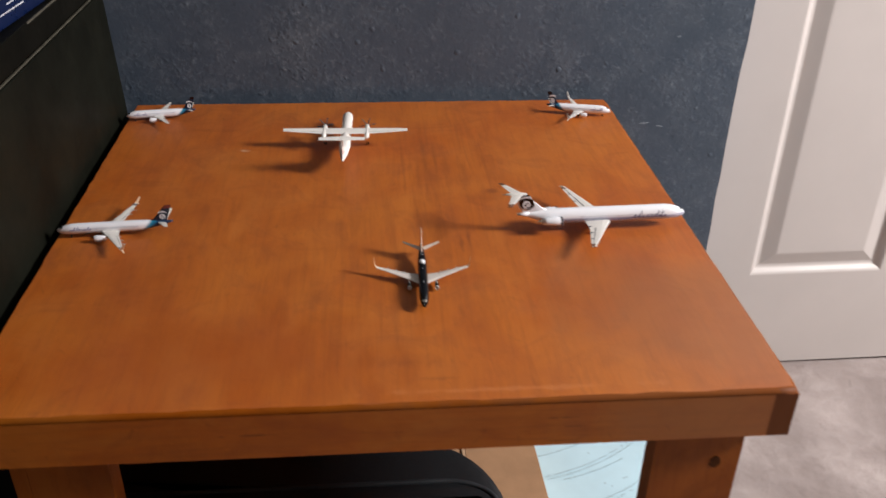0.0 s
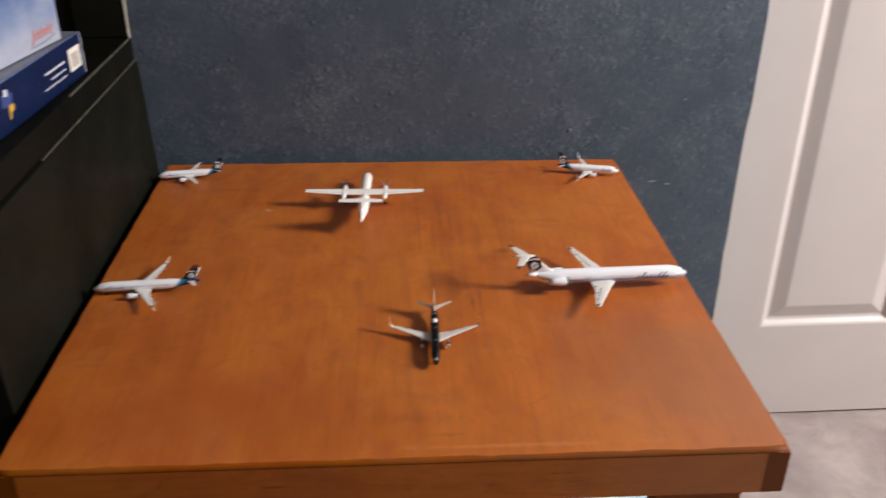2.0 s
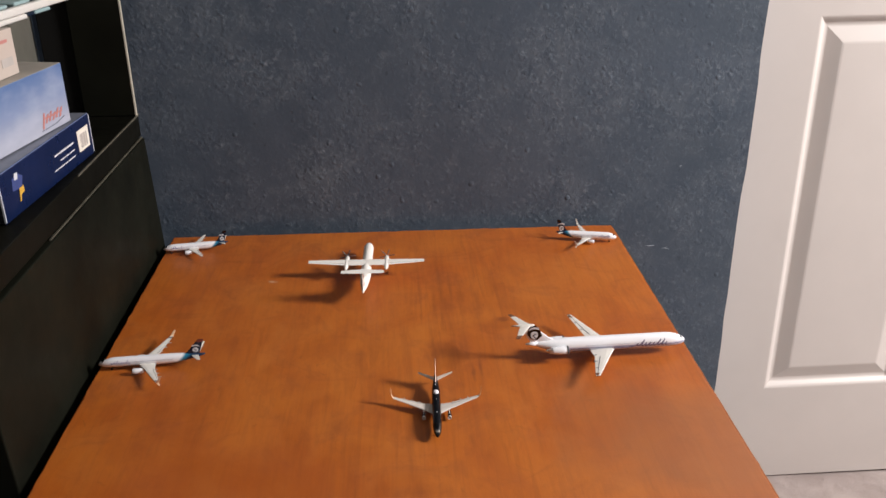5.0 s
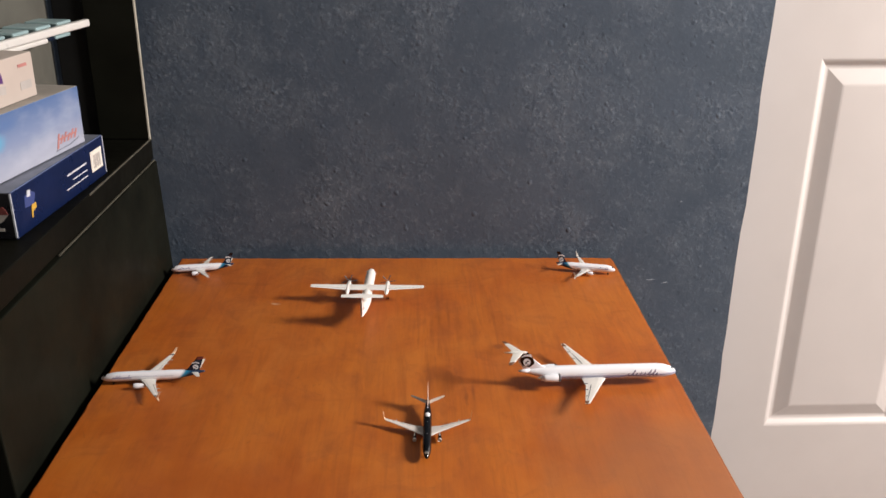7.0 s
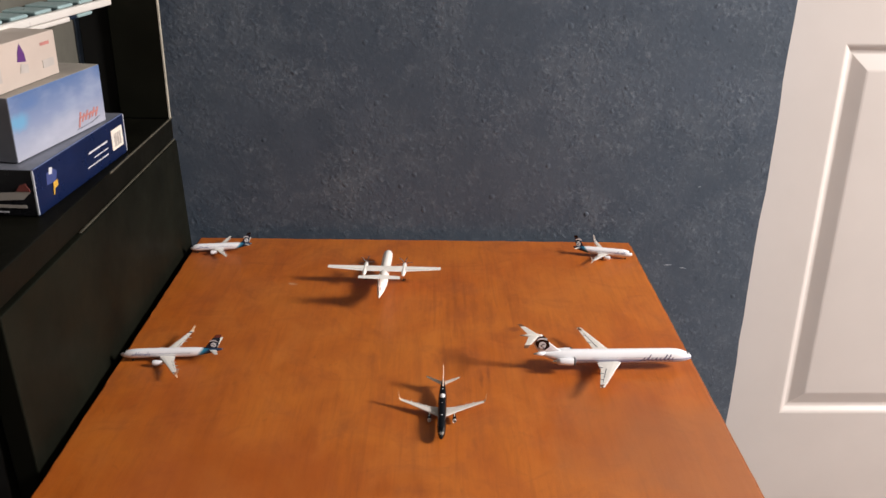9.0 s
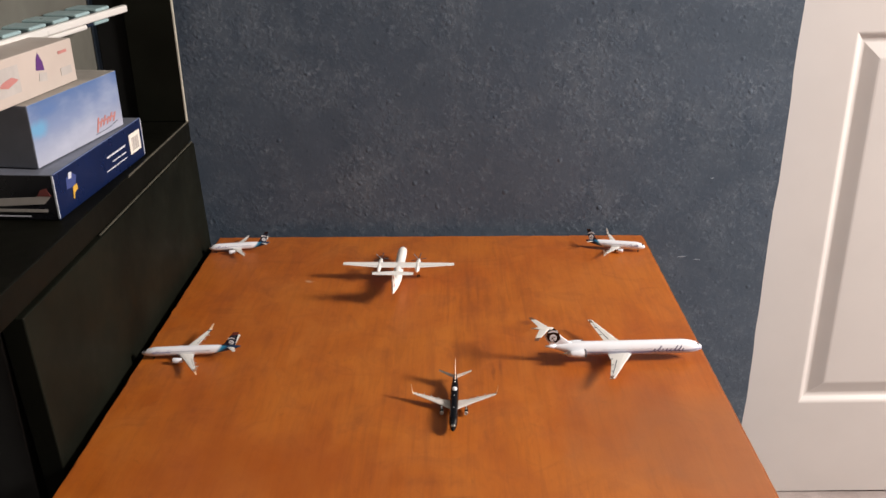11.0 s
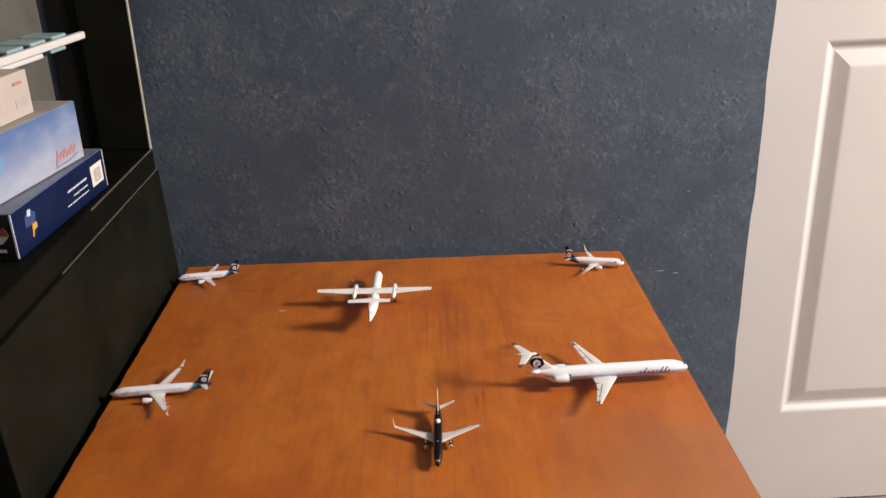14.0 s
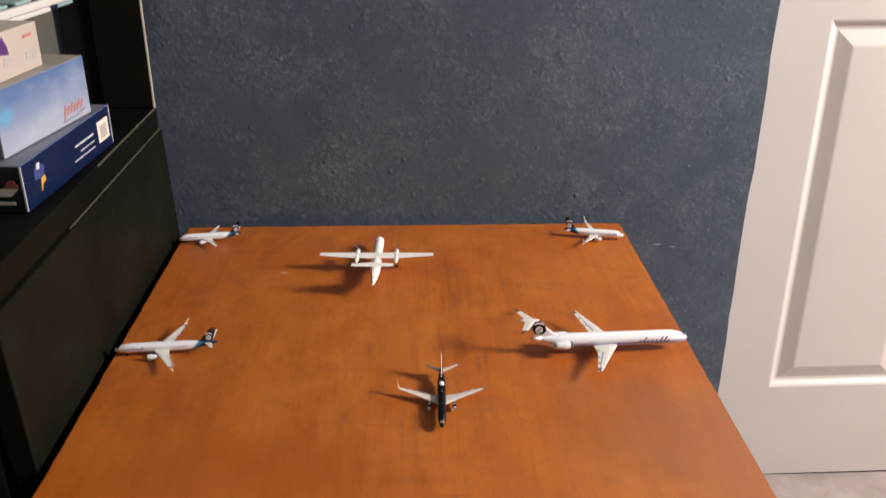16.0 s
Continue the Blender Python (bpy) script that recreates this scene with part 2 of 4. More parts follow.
WALL = wall_paint()
WHITE_WALL = worn("cream_wall_paint", (0.17, 0.155, 0.14), 0.7, 0.05, 8, 0.0006)
CEILING = worn("white_ceiling_paint", (0.40, 0.39, 0.37), 0.8, 0.04, 12, 0.001)
DOOR = worn("white_semigloss_door_paint", (0.610, 0.556, 0.522), 0.42, 0.025, 9, 0.00015)
CARPET = carpet_pile()
WOOD_TOP = table_wood("stained_pine_top", "y", 0.89, 0.86)
DARK_MARK, PALE_MARK = (0.17, 0.036, 0.008), (0.62, 0.38, 0.24)
STAINS_AND_SHADE = [
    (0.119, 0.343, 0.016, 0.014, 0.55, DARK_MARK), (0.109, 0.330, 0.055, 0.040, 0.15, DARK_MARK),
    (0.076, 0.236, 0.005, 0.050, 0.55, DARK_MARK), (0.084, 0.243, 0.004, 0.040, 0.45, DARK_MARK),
    # first patch here: the T-tail's cast shadow painted into the wood
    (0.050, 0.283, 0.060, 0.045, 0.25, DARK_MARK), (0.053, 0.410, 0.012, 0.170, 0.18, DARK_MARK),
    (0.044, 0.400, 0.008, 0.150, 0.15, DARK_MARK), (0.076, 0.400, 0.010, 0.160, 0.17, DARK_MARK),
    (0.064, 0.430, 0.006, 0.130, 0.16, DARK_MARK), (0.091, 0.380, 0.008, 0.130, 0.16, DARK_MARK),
    (-0.154, 0.458, 0.012, 0.007, 0.80, PALE_MARK), (0.038, 0.031, 0.040, 0.006, 0.30, DARK_MARK),
    (0.003, 0.054, 0.100, 0.022, 0.16, DARK_MARK), (-0.060, 0.150, 0.018, 0.070, 0.25, DARK_MARK),
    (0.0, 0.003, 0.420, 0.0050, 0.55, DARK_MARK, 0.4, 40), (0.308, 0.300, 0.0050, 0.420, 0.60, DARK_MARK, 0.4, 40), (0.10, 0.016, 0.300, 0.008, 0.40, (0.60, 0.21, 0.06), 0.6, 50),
    # the light's fall-off over the front corners, painted as browner and deeper orange
    (0.260, 0.110, 0.260, 0.240, 0.66, (0.325, 0.112, 0.034), 0.45, 7), (-0.14, 0.060, 0.280, 0.150, 0.55, (0.36, 0.074, 0.005), 0.5, 9),
]
for mark_at in STAINS_AND_SHADE:
    stain_or_shade(WOOD_TOP, *mark_at)
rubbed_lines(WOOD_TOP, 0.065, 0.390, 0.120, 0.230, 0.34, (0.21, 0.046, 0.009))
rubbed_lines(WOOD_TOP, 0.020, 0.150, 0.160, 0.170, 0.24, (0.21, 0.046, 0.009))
WOOD_FRONT = table_wood("stained_pine_edge", "x", 0.98, 0.3)
for mark_at in ((0.128, 0.517, 0.035, 0.0025), (0.140, 0.508, 0.028, 0.0022), (0.128, 0.494, 0.022, 0.0022), (-0.10, 0.512, 0.06, 0.003)):
    stain_or_shade(WOOD_FRONT, *mark_at, 0.55, (0.10, 0.022, 0.006), 0.6, 60, "xz")
# front board painted lighter and browner towards the lamp's side
stain_or_shade(WOOD_FRONT, 0.27, 0.512, 0.30, 0.09, 0.60, (0.37, 0.150, 0.056), 0.45, 9, "xz")
WOOD_RIM = table_wood("brown_pine_rim", "x", 0.56, 0.04)
stain_or_shade(WOOD_RIM, 0.20, 0.10, 0.50, 0.60, 0.62, (0.185, 0.066, 0.026), 0.45, 40)
WOOD_END = table_wood("stained_pine_end_grain", "z", 0.45, 0.06)
stain_or_shade(WOOD_END, 0.30, 0.512, 0.50, 0.30, 0.75, (0.170, 0.064, 0.030), 0.4, 40, "xz")
KNOT = worn("dark_pine_knot", (0.085, 0.028, 0.008), 0.7, 0.4, 220, 0.0, 0.1)
WOOD_LEG = table_wood("stained_pine_leg", "z", 0.72, 0.2)
BLACK_BOARD = worn("black_brown_bookcase_board", (0.0080, 0.0083, 0.0056), 0.50, 0.3, 14, 0.0002, 0.06)
OLIVE_BOARD = worn("olive_black_bookcase_board", (0.0078, 0.0080, 0.0056), 0.5, 0.3, 14, 0.0002, 0.06)
SHELF_BLACK = worn("rubbed_black_shelf_board", (0.0056, 0.0054, 0.0038), 0.5, 0.3, 14, 0.0002, 0.06)
DEEP_BLACK = worn("deep_black_bookcase_lining", (0.0060, 0.0060, 0.0055), 0.7, 0.3, 14, 0.0002, 0.2)
BLACK_MATT = worn("matt_black_bookcase_inside", (0.013, 0.013, 0.012), 0.6, 0.3, 14, 0.0002)
EDGE_HIGHLIGHT = worn("pale_edge_highlight", (0.085, 0.078, 0.058), 0.45, 0.35, 40)
PALE_EDGE = worn("bare_pale_board_edge", (0.42, 0.39, 0.32), 0.6, 0.2, 60)
BACK_BOARD = worn("grey_hardboard_back", (0.105, 0.100, 0.082), 0.7, 0.12, 16)
WHITE_PLASTIC = worn("white_enamel_model", (0.88, 0.88, 0.91), 0.30, 0.02, 60, 0.0)
GREY_WING = worn("pale_grey_model_wing", (0.52, 0.51, 0.49), 0.35, 0.06, 120, 0.0)
CREAM_WING = worn("off_white_model_wing", (0.76, 0.725, 0.67), 0.38, 0.05, 120, 0.0)
DARK_PANEL = worn("dark_grey_model_line", (0.10, 0.10, 0.11), 0.5, 0.1, 80, 0.0)
MODEL_BLACK = worn("gloss_black_model_enamel", (0.004, 0.004, 0.005), 0.12, 0.1, 80, 0.0)
NAVY = worn("navy_model_enamel", (0.007, 0.015, 0.034), 0.3, 0.15, 90, 0.0)
METAL = worn("polished_model_metal", (0.75, 0.70, 0.62), 0.22, 0.05, 120, 0.0, metal=1.0)
COPPER = worn("copper_model_intake", (0.55, 0.27, 0.18), 0.4, 0.05, 120, 0.0, metal=1.0)
RED = worn("red_model_mark", (0.45, 0.06, 0.03), 0.45, 0.1, 90, 0.0)
ORANGE_TIP = worn("orange_cream_tip", (0.80, 0.55, 0.36), 0.4, 0.06, 90, 0.0)
PURPLE_INK = worn("grey_violet_script_ink", (0.20, 0.20, 0.36), 0.5, 0.15, 200, 0.0)
PALE_INK = worn("pale_violet_grey_line", (0.50, 0.51, 0.60), 0.5, 0.1, 200, 0.0)
BROWN_RED = worn("brown_red_fin_tip", (0.16, 0.035, 0.025), 0.45, 0.1, 90, 0.0)
PALE_MODEL_GREY = worn("pale_silver_model_mark", (0.72, 0.72, 0.74), 0.4, 0.05, 120, 0.0)
GREY_WHITE_WING = worn("pale_silver_grey_wing", (0.68, 0.615, 0.555), 0.34, 0.06, 140, 0.0)
# salmon tint: the table's orange glow on the thin fin put into its colour
TABLE_TINT_FIN = worn("table_tinted_fin_edge", (0.82, 0.62, 0.50), 0.4, 0.06, 90, 0.0)
SCRIPT_INK = worn("dark_violet_script_ink", (0.13, 0.12, 0.21), 0.5, 0.15, 200, 0.0)
TIP_BROWN = worn("brown_wing_tip", (0.17, 0.075, 0.04), 0.5, 0.1, 90, 0.0)
RUBBER = worn("black_rubber_tyre", (0.02, 0.02, 0.02), 0.7, 0.1, 90, 0.0)


# ---- mesh helpers ----
def part(name, bm, mat, parent=None, label="", smooth=False):
    me = bpy.data.meshes.new(name)
    bmesh.ops.recalc_face_normals(bm, faces=bm.faces)
    if smooth:
        for f in bm.faces:
            f.smooth = True
    bm.to_mesh(me)
    bm.free()
    for k in (mat if isinstance(mat, (list, tuple)) else (mat,)):
        me.materials.append(k)
    ob = new(name, me)
    if parent is not None:
        ob.parent = parent
    if label:
        ob["label"] = label
    return ob


def empty(name, m=None):
    ob = new(name)
    ob.empty_display_size = 0.02
    if m is not None:
        ob.matrix_world = m
    return ob


def block(x0, x1, y0, y1, z0, z1, bevel=0.0, segments=2, bm=None):
    bm = bm or bmesh.new()
    m = Matrix.LocRotScale(((x0 + x1) / 2, (y0 + y1) / 2, (z0 + z1) / 2), None, (x1 - x0, y1 - y0, z1 - z0))
    made = bmesh.ops.create_cube(bm, size=1, matrix=m)
    if bevel:
        edges = list({e for v in made["verts"] for e in v.link_edges})
        bmesh.ops.bevel(bm, geom=edges, offset=bevel, segments=segments, profile=0.5, affect="EDGES")
    return bm


def loft(rings, close_ends=True, wrap=True, bm=None):
    bm = bm or bmesh.new()
    rows = [[bm.verts.new(p) for p in ring] for ring in rings]
    k = len(rows[0])
    for a, b in zip(rows, rows[1:]):
        for i in range(k if wrap else k - 1):
            bm.faces.new((a[i], a[(i + 1) % k], b[(i + 1) % k], b[i]))
    if close_ends:
        bm.faces.new(rows[0])
        bm.faces.new(rows[-1])
    return bm


def ring_x(x, ry, rz, zc=0.0, yc=0.0, k=20):
    return [(x, yc + ry * math.cos(2 * math.pi * i / k), zc + rz * math.sin(2 * math.pi * i / k)) for i in range(k)]


def lathe_x(profile, yc=0.0, zc=0.0, k=16, bm=None, ends=True):
    return loft([ring_x(x, r, r, zc, yc, k) for x, r in profile], ends, True, bm)


FOIL = [(0.0, 0.0), (0.06, 0.42), (0.3, 0.6), (0.65, 0.4), (1.0, 0.03), (1.0, -0.03), (0.65, -0.25), (0.3, -0.4), (0.06, -0.3)]


def surface(stations, thick):
    """A wing or fin. Stations: (leading edge x, y, z, chord, up-vector (y, z))."""
    rings = []
    for x, y, z, chord, (uy, uz) in stations:
        rings.append([(x - chord * s, y + chord * thick * h * uy, z + chord * thick * h * uz) for s, h in FOIL])
    return loft(rings)


def slab(points, y0, y1):
    """A thin plate with the outline points (x, z) between y0 and y1."""
    return loft([[(x, y0, z) for x, z in points], [(x, y1, z) for x, z in points]])


# ---- the room ----
def structure(name, bm, mat, label, category):
    return tagged(part(name, bm, mat), label, category, kind="structure")


TOP = 2.42
NORTH = 0.635
EDGE = 0.502
floor = block(-0.60, 3.40, -2.40, 1.30, -0.06, 0.0)
structure("floor", floor, CARPET, "grey-beige mottled cut-pile carpet covering the whole floor", "carpet")
structure("ceiling", block(-0.60, 3.40, -2.40, 1.30, TOP, TOP + 0.08), CEILING, "plain white painted ceiling above the room", "ceiling")


def painted_wall_edge():
    """The blue wall: a thick slab whose end at the closet opening is a slightly uneven hand-painted line."""
    rng = random.Random(4)
    steps = 60
    rings = []
    for i in range(steps + 1):
        z = TOP * i / steps
        e = EDGE + rng.uniform(-0.0016, 0.0016)
        rings.append([(-0.60, NORTH, z), (e, NORTH, z), (e - 0.001, NORTH + 0.012, z), (e - 0.001, NORTH + 0.12, z), (-0.60, NORTH + 0.12, z)])
    return loft(rings)


structure("wall_north", painted_wall_edge(), WALL, "dark slate-blue wall with sprayed orange-peel texture", "wall")
north = bpy.data.objects["wall_north"]
CHIP = worn("bare_plaster_chip", (0.30, 0.33, 0.37), 0.8, 0.15, 200, 0.0)
for x, z, wide, lean in ((0.375, 0.489, 0.013, 0.0006), (0.398, 0.4845, 0.009, -0.0008), (0.407, 0.612, 0.004, 0.001)):
    part("paint_chip", loft([[(x - wide / 2, NORTH + d, z), (x, NORTH + d, z - 0.0006), (x + wide / 2, NORTH + d, z + lean), (x, NORTH + d, z + 0.0005)] for d in (0.001, -0.0006)]), CHIP, north)
for x, z, r in ((0.247, 0.568, 0.0042),):
    part("paint_crater", loft([[(x + r * q * math.cos(a * math.pi / 9), NORTH - d, z + r * q * math.sin(a * math.pi / 9)) for a in range(18)]
                               for q, d in ((1.0, -0.0005), (0.75, 0.0004), (0.5, 0.0007), (0.2, 0.0008))]), WALL, north, smooth=True)
structure("wall_north_header", block(EDGE, 1.42, NORTH, NORTH + 0.12, 2.06, TOP), WALL, "slate-blue wall above the closet opening", "wall")
structure("wall_north_east", block(1.42, 3.40, NORTH, NORTH + 0.12, 0, TOP), WALL, "slate-blue wall beyond the closet opening", "wall")
structure("wall_closet_back", block(-0.60, 3.40, 1.22, 1.30, 0, TOP), WHITE_WALL, "plain cream wall at the back of the closet", "wall")
structure("wall_west", block(-0.60, -0.452, -2.40, NORTH, 0, TOP), WALL, "slate-blue side wall behind the black bookcase", "wall")
structure("wall_east", block(3.32, 3.40, -2.40, NORTH, 0, TOP), WHITE_WALL, "plain cream wall closing the room", "wall")
structure("wall_south", block(-0.452, 3.32, -2.40, -2.32, 0, TOP), WHITE_WALL, "plain cream wall closing the room", "wall")


def rect_ring(x0, x1, z0, z1, inset, y):
    return [(x0 + inset, y, z0 + inset), (x1 - inset, y, z0 + inset), (x1 - inset, y, z1 - inset), (x0 + inset, y, z1 - inset)]


def moulded_leaf(x0, x1, face):
    """One closet door leaf with two moulded raised panels; its front face looks to -y."""
    z0, z1, back = 0.0012, 2.04, face + 0.034
    px0, px1 = x0 + 0.110, x1 - 0.110
    panels = [(0.1845, 0.8065), (0.940, 1.86)]
    bm = bmesh.new()

    def quad(a, b, c, d):
        bm.faces.new([bm.verts.new((x, face, z)) for x, z in (a, b, c, d)])

    quad((x0, z0), (px0, z0), (px0, z1), (x0, z1))
    quad((px1, z0), (x1, z0), (x1, z1), (px1, z1))
    heights = [z0] + [z for p in panels for z in p] + [z1]
    for a, b in zip(heights[::2], heights[1::2]):
        quad((px0, a), (px1, a), (px1, b), (px0, b))
    profile = [(0.0, 0.0), (0.002, 0.0002), (0.004, 0.0012), (0.0055, 0.0022), (0.008, 0.0046), (0.0105, 0.0074), (0.0125, 0.0086), (0.0155, 0.0092), (0.0175, 0.0090),
               (0.036, 0.0030), (0.039, 0.0021), (0.042, 0.0017)]
    for a, b in panels:
        rings = [rect_ring(px0, px1, a, b, i, face + d) for i, d in profile]
        loft(rings, False, True, bm)
        bm.faces.new([bm.verts.new(p) for p in rings[-1]])
    for r in (((x0, face, z0), (x0, back, z0), (x0, back, z1), (x0, face, z1)), ((x1, face, z0), (x1, back, z0), (x1, back, z1), (x1, face, z1)),
              ((x0, face, z1), (x1, face, z1), (x1, back, z1), (x0, back, z1)), ((x0, face, z0), (x1, face, z0), (x1, back, z0), (x0, back, z0)),
              ((x0, back, z0), (x1, back, z0), (x1, back, z1), (x0, back, z1))):
        bm.faces.new([bm.verts.new(p) for p in r])
    bmesh.ops.remove_doubles(bm, verts=bm.verts, dist=0.00005)
    return bm


FACE = 0.700
for i, (a, b) in enumerate(((0.505, 0.955), (0.958, 1.408))):
    bm = moulded_leaf(a, b, FACE)
    if i == 0:
        # the first leaf hangs slightly out of plumb, its top leaning towards the blue wall
        bmesh.ops.rotate(bm, verts=bm.verts, cent=(a, FACE, 0.19), matrix=Matrix.Rotation(radians(-0.7), 3, "Y"))
    structure(f"door_{i + 1}", bm, DOOR, "closed white moulded-panel closet door leaf above the carpet", "door")


# ---- the table ----
HALF, Y0, Y1, ZT = 0.3090, 0.002, 0.612, 0.535


RIM = 0.0042


def rim_point(x, y, inset):
    """A place on the worn outline of the top: x, y in -1..1 round the square, inset from it in metres."""
    return (x * (HALF - inset * (0.7 if x < 0 else 0.9)), (Y0 + Y1) / 2 + y * ((Y1 - Y0) / 2 - inset))


def worn_top():
    """The square top with a rim that years of rubbing have rounded unevenly."""
    rng = random.Random(8)
    per = 44
    outline = []
    for k in range(4 * per):
        side, f = divmod(k, per)
        u = 2 * f / per - 1
        outline.append([(u, -1), (1, u), (-u, 1), (-1, -u)][side])
    waves = [(rng.uniform(9, 70), rng.uniform(0, 6.3), rng.uniform(0.03, 0.10)) for _ in range(12)]
    wear = [1.0 + sum(a * math.sin(w * (x + 1.7 * y) + p) for w, p, a in waves) for x, y in outline]
    rings = []
    for a in range(8):
        t = a * math.pi / 14
        ring = []
        for (x, y), q in zip(outline, wear):
            corner = 0.0007 * max(0.0, min(abs(x), abs(y)) - 0.985) / 0.015
            px, py = rim_point(x, y, RIM * q * (1 - math.cos(t)) + corner)
            ring.append((px, py, ZT - RIM + RIM * math.sin(t) ** (0.7 + 0.3 * q)))
        rings.append(ring)
    bm = loft(rings, True, True)
    bm.normal_update()
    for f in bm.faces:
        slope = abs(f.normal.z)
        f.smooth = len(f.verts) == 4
        # the rim is browner, most of all along the front and over the end grain
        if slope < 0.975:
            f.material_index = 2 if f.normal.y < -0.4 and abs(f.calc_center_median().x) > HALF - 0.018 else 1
    return bm


table = empty("side_table", pose(0, 0, 0))
tagged(table, "square orange-brown stained pine side table with thick edges", "table")
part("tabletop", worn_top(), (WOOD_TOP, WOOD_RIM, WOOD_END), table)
part("underside", block(-HALF + 0.0185, HALF - 0.0185, Y0 + 0.0185, Y1 - 0.0185, ZT - 0.028, ZT - RIM - 0.0002), WOOD_LEG, table)


def edge_board(x0, x1, y0, y1):
    return block(x0, x1, y0, y1, ZT - 0.045, ZT - RIM)


part("edge_board", edge_board(-HALF + 0.018, HALF - 0.018, Y0 + 0.0001, Y0 + 0.018), WOOD_FRONT, table)
part("edge_board", edge_board(-HALF + 0.018, HALF - 0.018, Y1 - 0.018, Y1 - 0.0001), WOOD_FRONT, table)
for x0, x1 in ((-HALF + 0.0001, -HALF + 0.018), (HALF - 0.018, HALF - 0.0001)):
    bm = edge_board(x0, x1, Y0 + 0.00005, Y1 - 0.00005)
    bm.normal_update()
    for f in bm.faces:
        if abs(f.normal.y) > 0.6:
            f.material_index = 1
    part("side_edge_board", bm, (WOOD_TOP, WOOD_END), table, "board with darker end grain at the corners")
for side in (-1, 1):
    for y, back in ((0.014, 1), (0.600, -1)):
        # a corner post: one board along the front or back, a slimmer one butted to its outer side
        bm = bmesh.new()
        for x0, x1, reach in ((0.210, 0.2697, 0.020), (0.2699, 0.2815, 0.070)):
            xs, ys = sorted((side * x0, side * x1)), sorted((y, y + back * reach))
            block(*xs, *ys, 0.0, ZT - 0.0455, 0.0, 1, bm)
        leg = part("leg", bm, WOOD_LEG, table)
        if back > 0 and side > 0:
            bm = loft([[(0.2615 + (0.0044 + 0.0006 * math.sin(3 * a)) * math.cos(a * math.pi / 8), y - 0.0004 * s, 0.453 + 0.0062 * math.sin(a * math.pi / 8)) for a in range(16)] for s in (-1, 1)])
            part("knot", bm, KNOT, leg, "dark round knot")


# ---- the bookcase ----
FRONT, ENDY, BOARD = -0.328, 0.601, 0.713


def build_bookcase():
    case = empty("bookcase", pose(0, 0, 0))
    tagged(case, "shallow black-brown bookcase with closed lower front and open shelf", "bookcase")
    b = 0.0015
    part("shelf_board", block(-0.440, FRONT, -0.75, ENDY, 0.684, BOARD, b), SHELF_BLACK, case)
    # two pale strips stand in for the highlights on the board edge and seam
    part("edge_highlight", block(FRONT - 0.0004, FRONT + 0.0007, 0.36, ENDY, BOARD - 0.0016, BOARD + 0.0004), EDGE_HIGHLIGHT, case, "paler board edge with its highlight painted in")
    part("edge_highlight", block(FRONT - 0.0006, FRONT + 0.0012, 0.26, ENDY, 0.6818, 0.6832), EDGE_HIGHLIGHT, case, "paler board edge with its highlight painted in")
    leaning = block(FRONT - 0.018, FRONT + 0.0035, 0.080, ENDY, 0.02, 0.6815, b)
    for v in leaning.verts:
        v.co.x += 0.040 * (0.6815 - v.co.z)
    part("front_panel", leaning, BLACK_BOARD, case, "black-brown front leaning slightly outwards")
    part("plinth", block(FRONT - 0.030, FRONT - 0.019, -0.75, ENDY - 0.02, 0.0, 0.0195, b), BLACK_MATT, case)
    part("divider", block(-0.438, FRONT - 0.020, 0.082, 0.100, 0.0, 0.6835, b), BLACK_MATT, case)
    part("end_panel", block(-0.392, FRONT, ENDY - 0.0115, ENDY, BOARD + 0.0005, 1.90, b), OLIVE_BOARD, case)
    part("pale_edge_strip", block(FRONT - 0.0002, FRONT + 0.0012, ENDY - 0.0120, ENDY - 0.0065, BOARD + 0.001, 1.90), PALE_EDGE, case, "bare pale edge of the end panel")
    part("inner_panel", block(-0.432, -0.3925, ENDY - 0.006, ENDY, BOARD + 0.0005, 1.90, b), DEEP_BLACK, case)
    part("lower_end_panel", block(-0.438, FRONT - 0.020, ENDY - 0.018, ENDY, 0.0, 0.6835, b), BLACK_MATT, case)
    part("back_panel", block(-0.445, -0.4405, -0.75, ENDY, 0.0, 1.92), BACK_BOARD, case, "grey hardboard back")
    part("back_lining", block(-0.4402, -0.4385, -0.75, 0.079, 0.0, 0.6835), BLACK_MATT, case)
    part("far_end_panel", block(-0.438, FRONT, -0.768, -0.7505, 0.0, 1.90, b), BLACK_BOARD, case)
    part("top_board", block(-0.440, FRONT, -0.768, ENDY, 1.9005, 1.925, b), BLACK_BOARD, case)
    return case


build_bookcase()


# ---- boxes on the shelf ----
BLUE_CARD = worn("gloss_navy_blue_card", (0.0042, 0.0108, 0.049), 0.32, 0.12, 22, 0.0001)
BLACK_CARD = worn("gloss_black_card", (0.010, 0.010, 0.014), 0.3, 0.15, 22, 0.0001)
GREY_CARD = worn("lilac_grey_card", (0.17, 0.18, 0.22), 0.5, 0.12, 30, 0.0001)
CREAM_CARD = worn("cream_white_card", (0.52, 0.44, 0.385), 0.5, 0.04, 22, 0.0001)
TAN_CARD = worn("tan_cardboard", (0.40, 0.225, 0.115), 0.8, 0.1, 28, 0.0003)
WHITE_INK = worn("white_print", (0.62, 0.63, 0.68), 0.5, 0.04, 60, 0.0)
RED_INK = worn("red_print", (0.48, 0.20, 0.18), 0.5, 0.08, 60, 0.0)
YELLOW_INK = worn("yellow_print", (0.62, 0.36, 0.05), 0.5, 0.08, 60, 0.0)
VIOLET_INK = worn("violet_print", (0.10, 0.03, 0.16), 0.5, 0.08, 60, 0.0)
GREY_INK = worn("grey_print", (0.46, 0.42, 0.39), 0.5, 0.08, 60, 0.0)
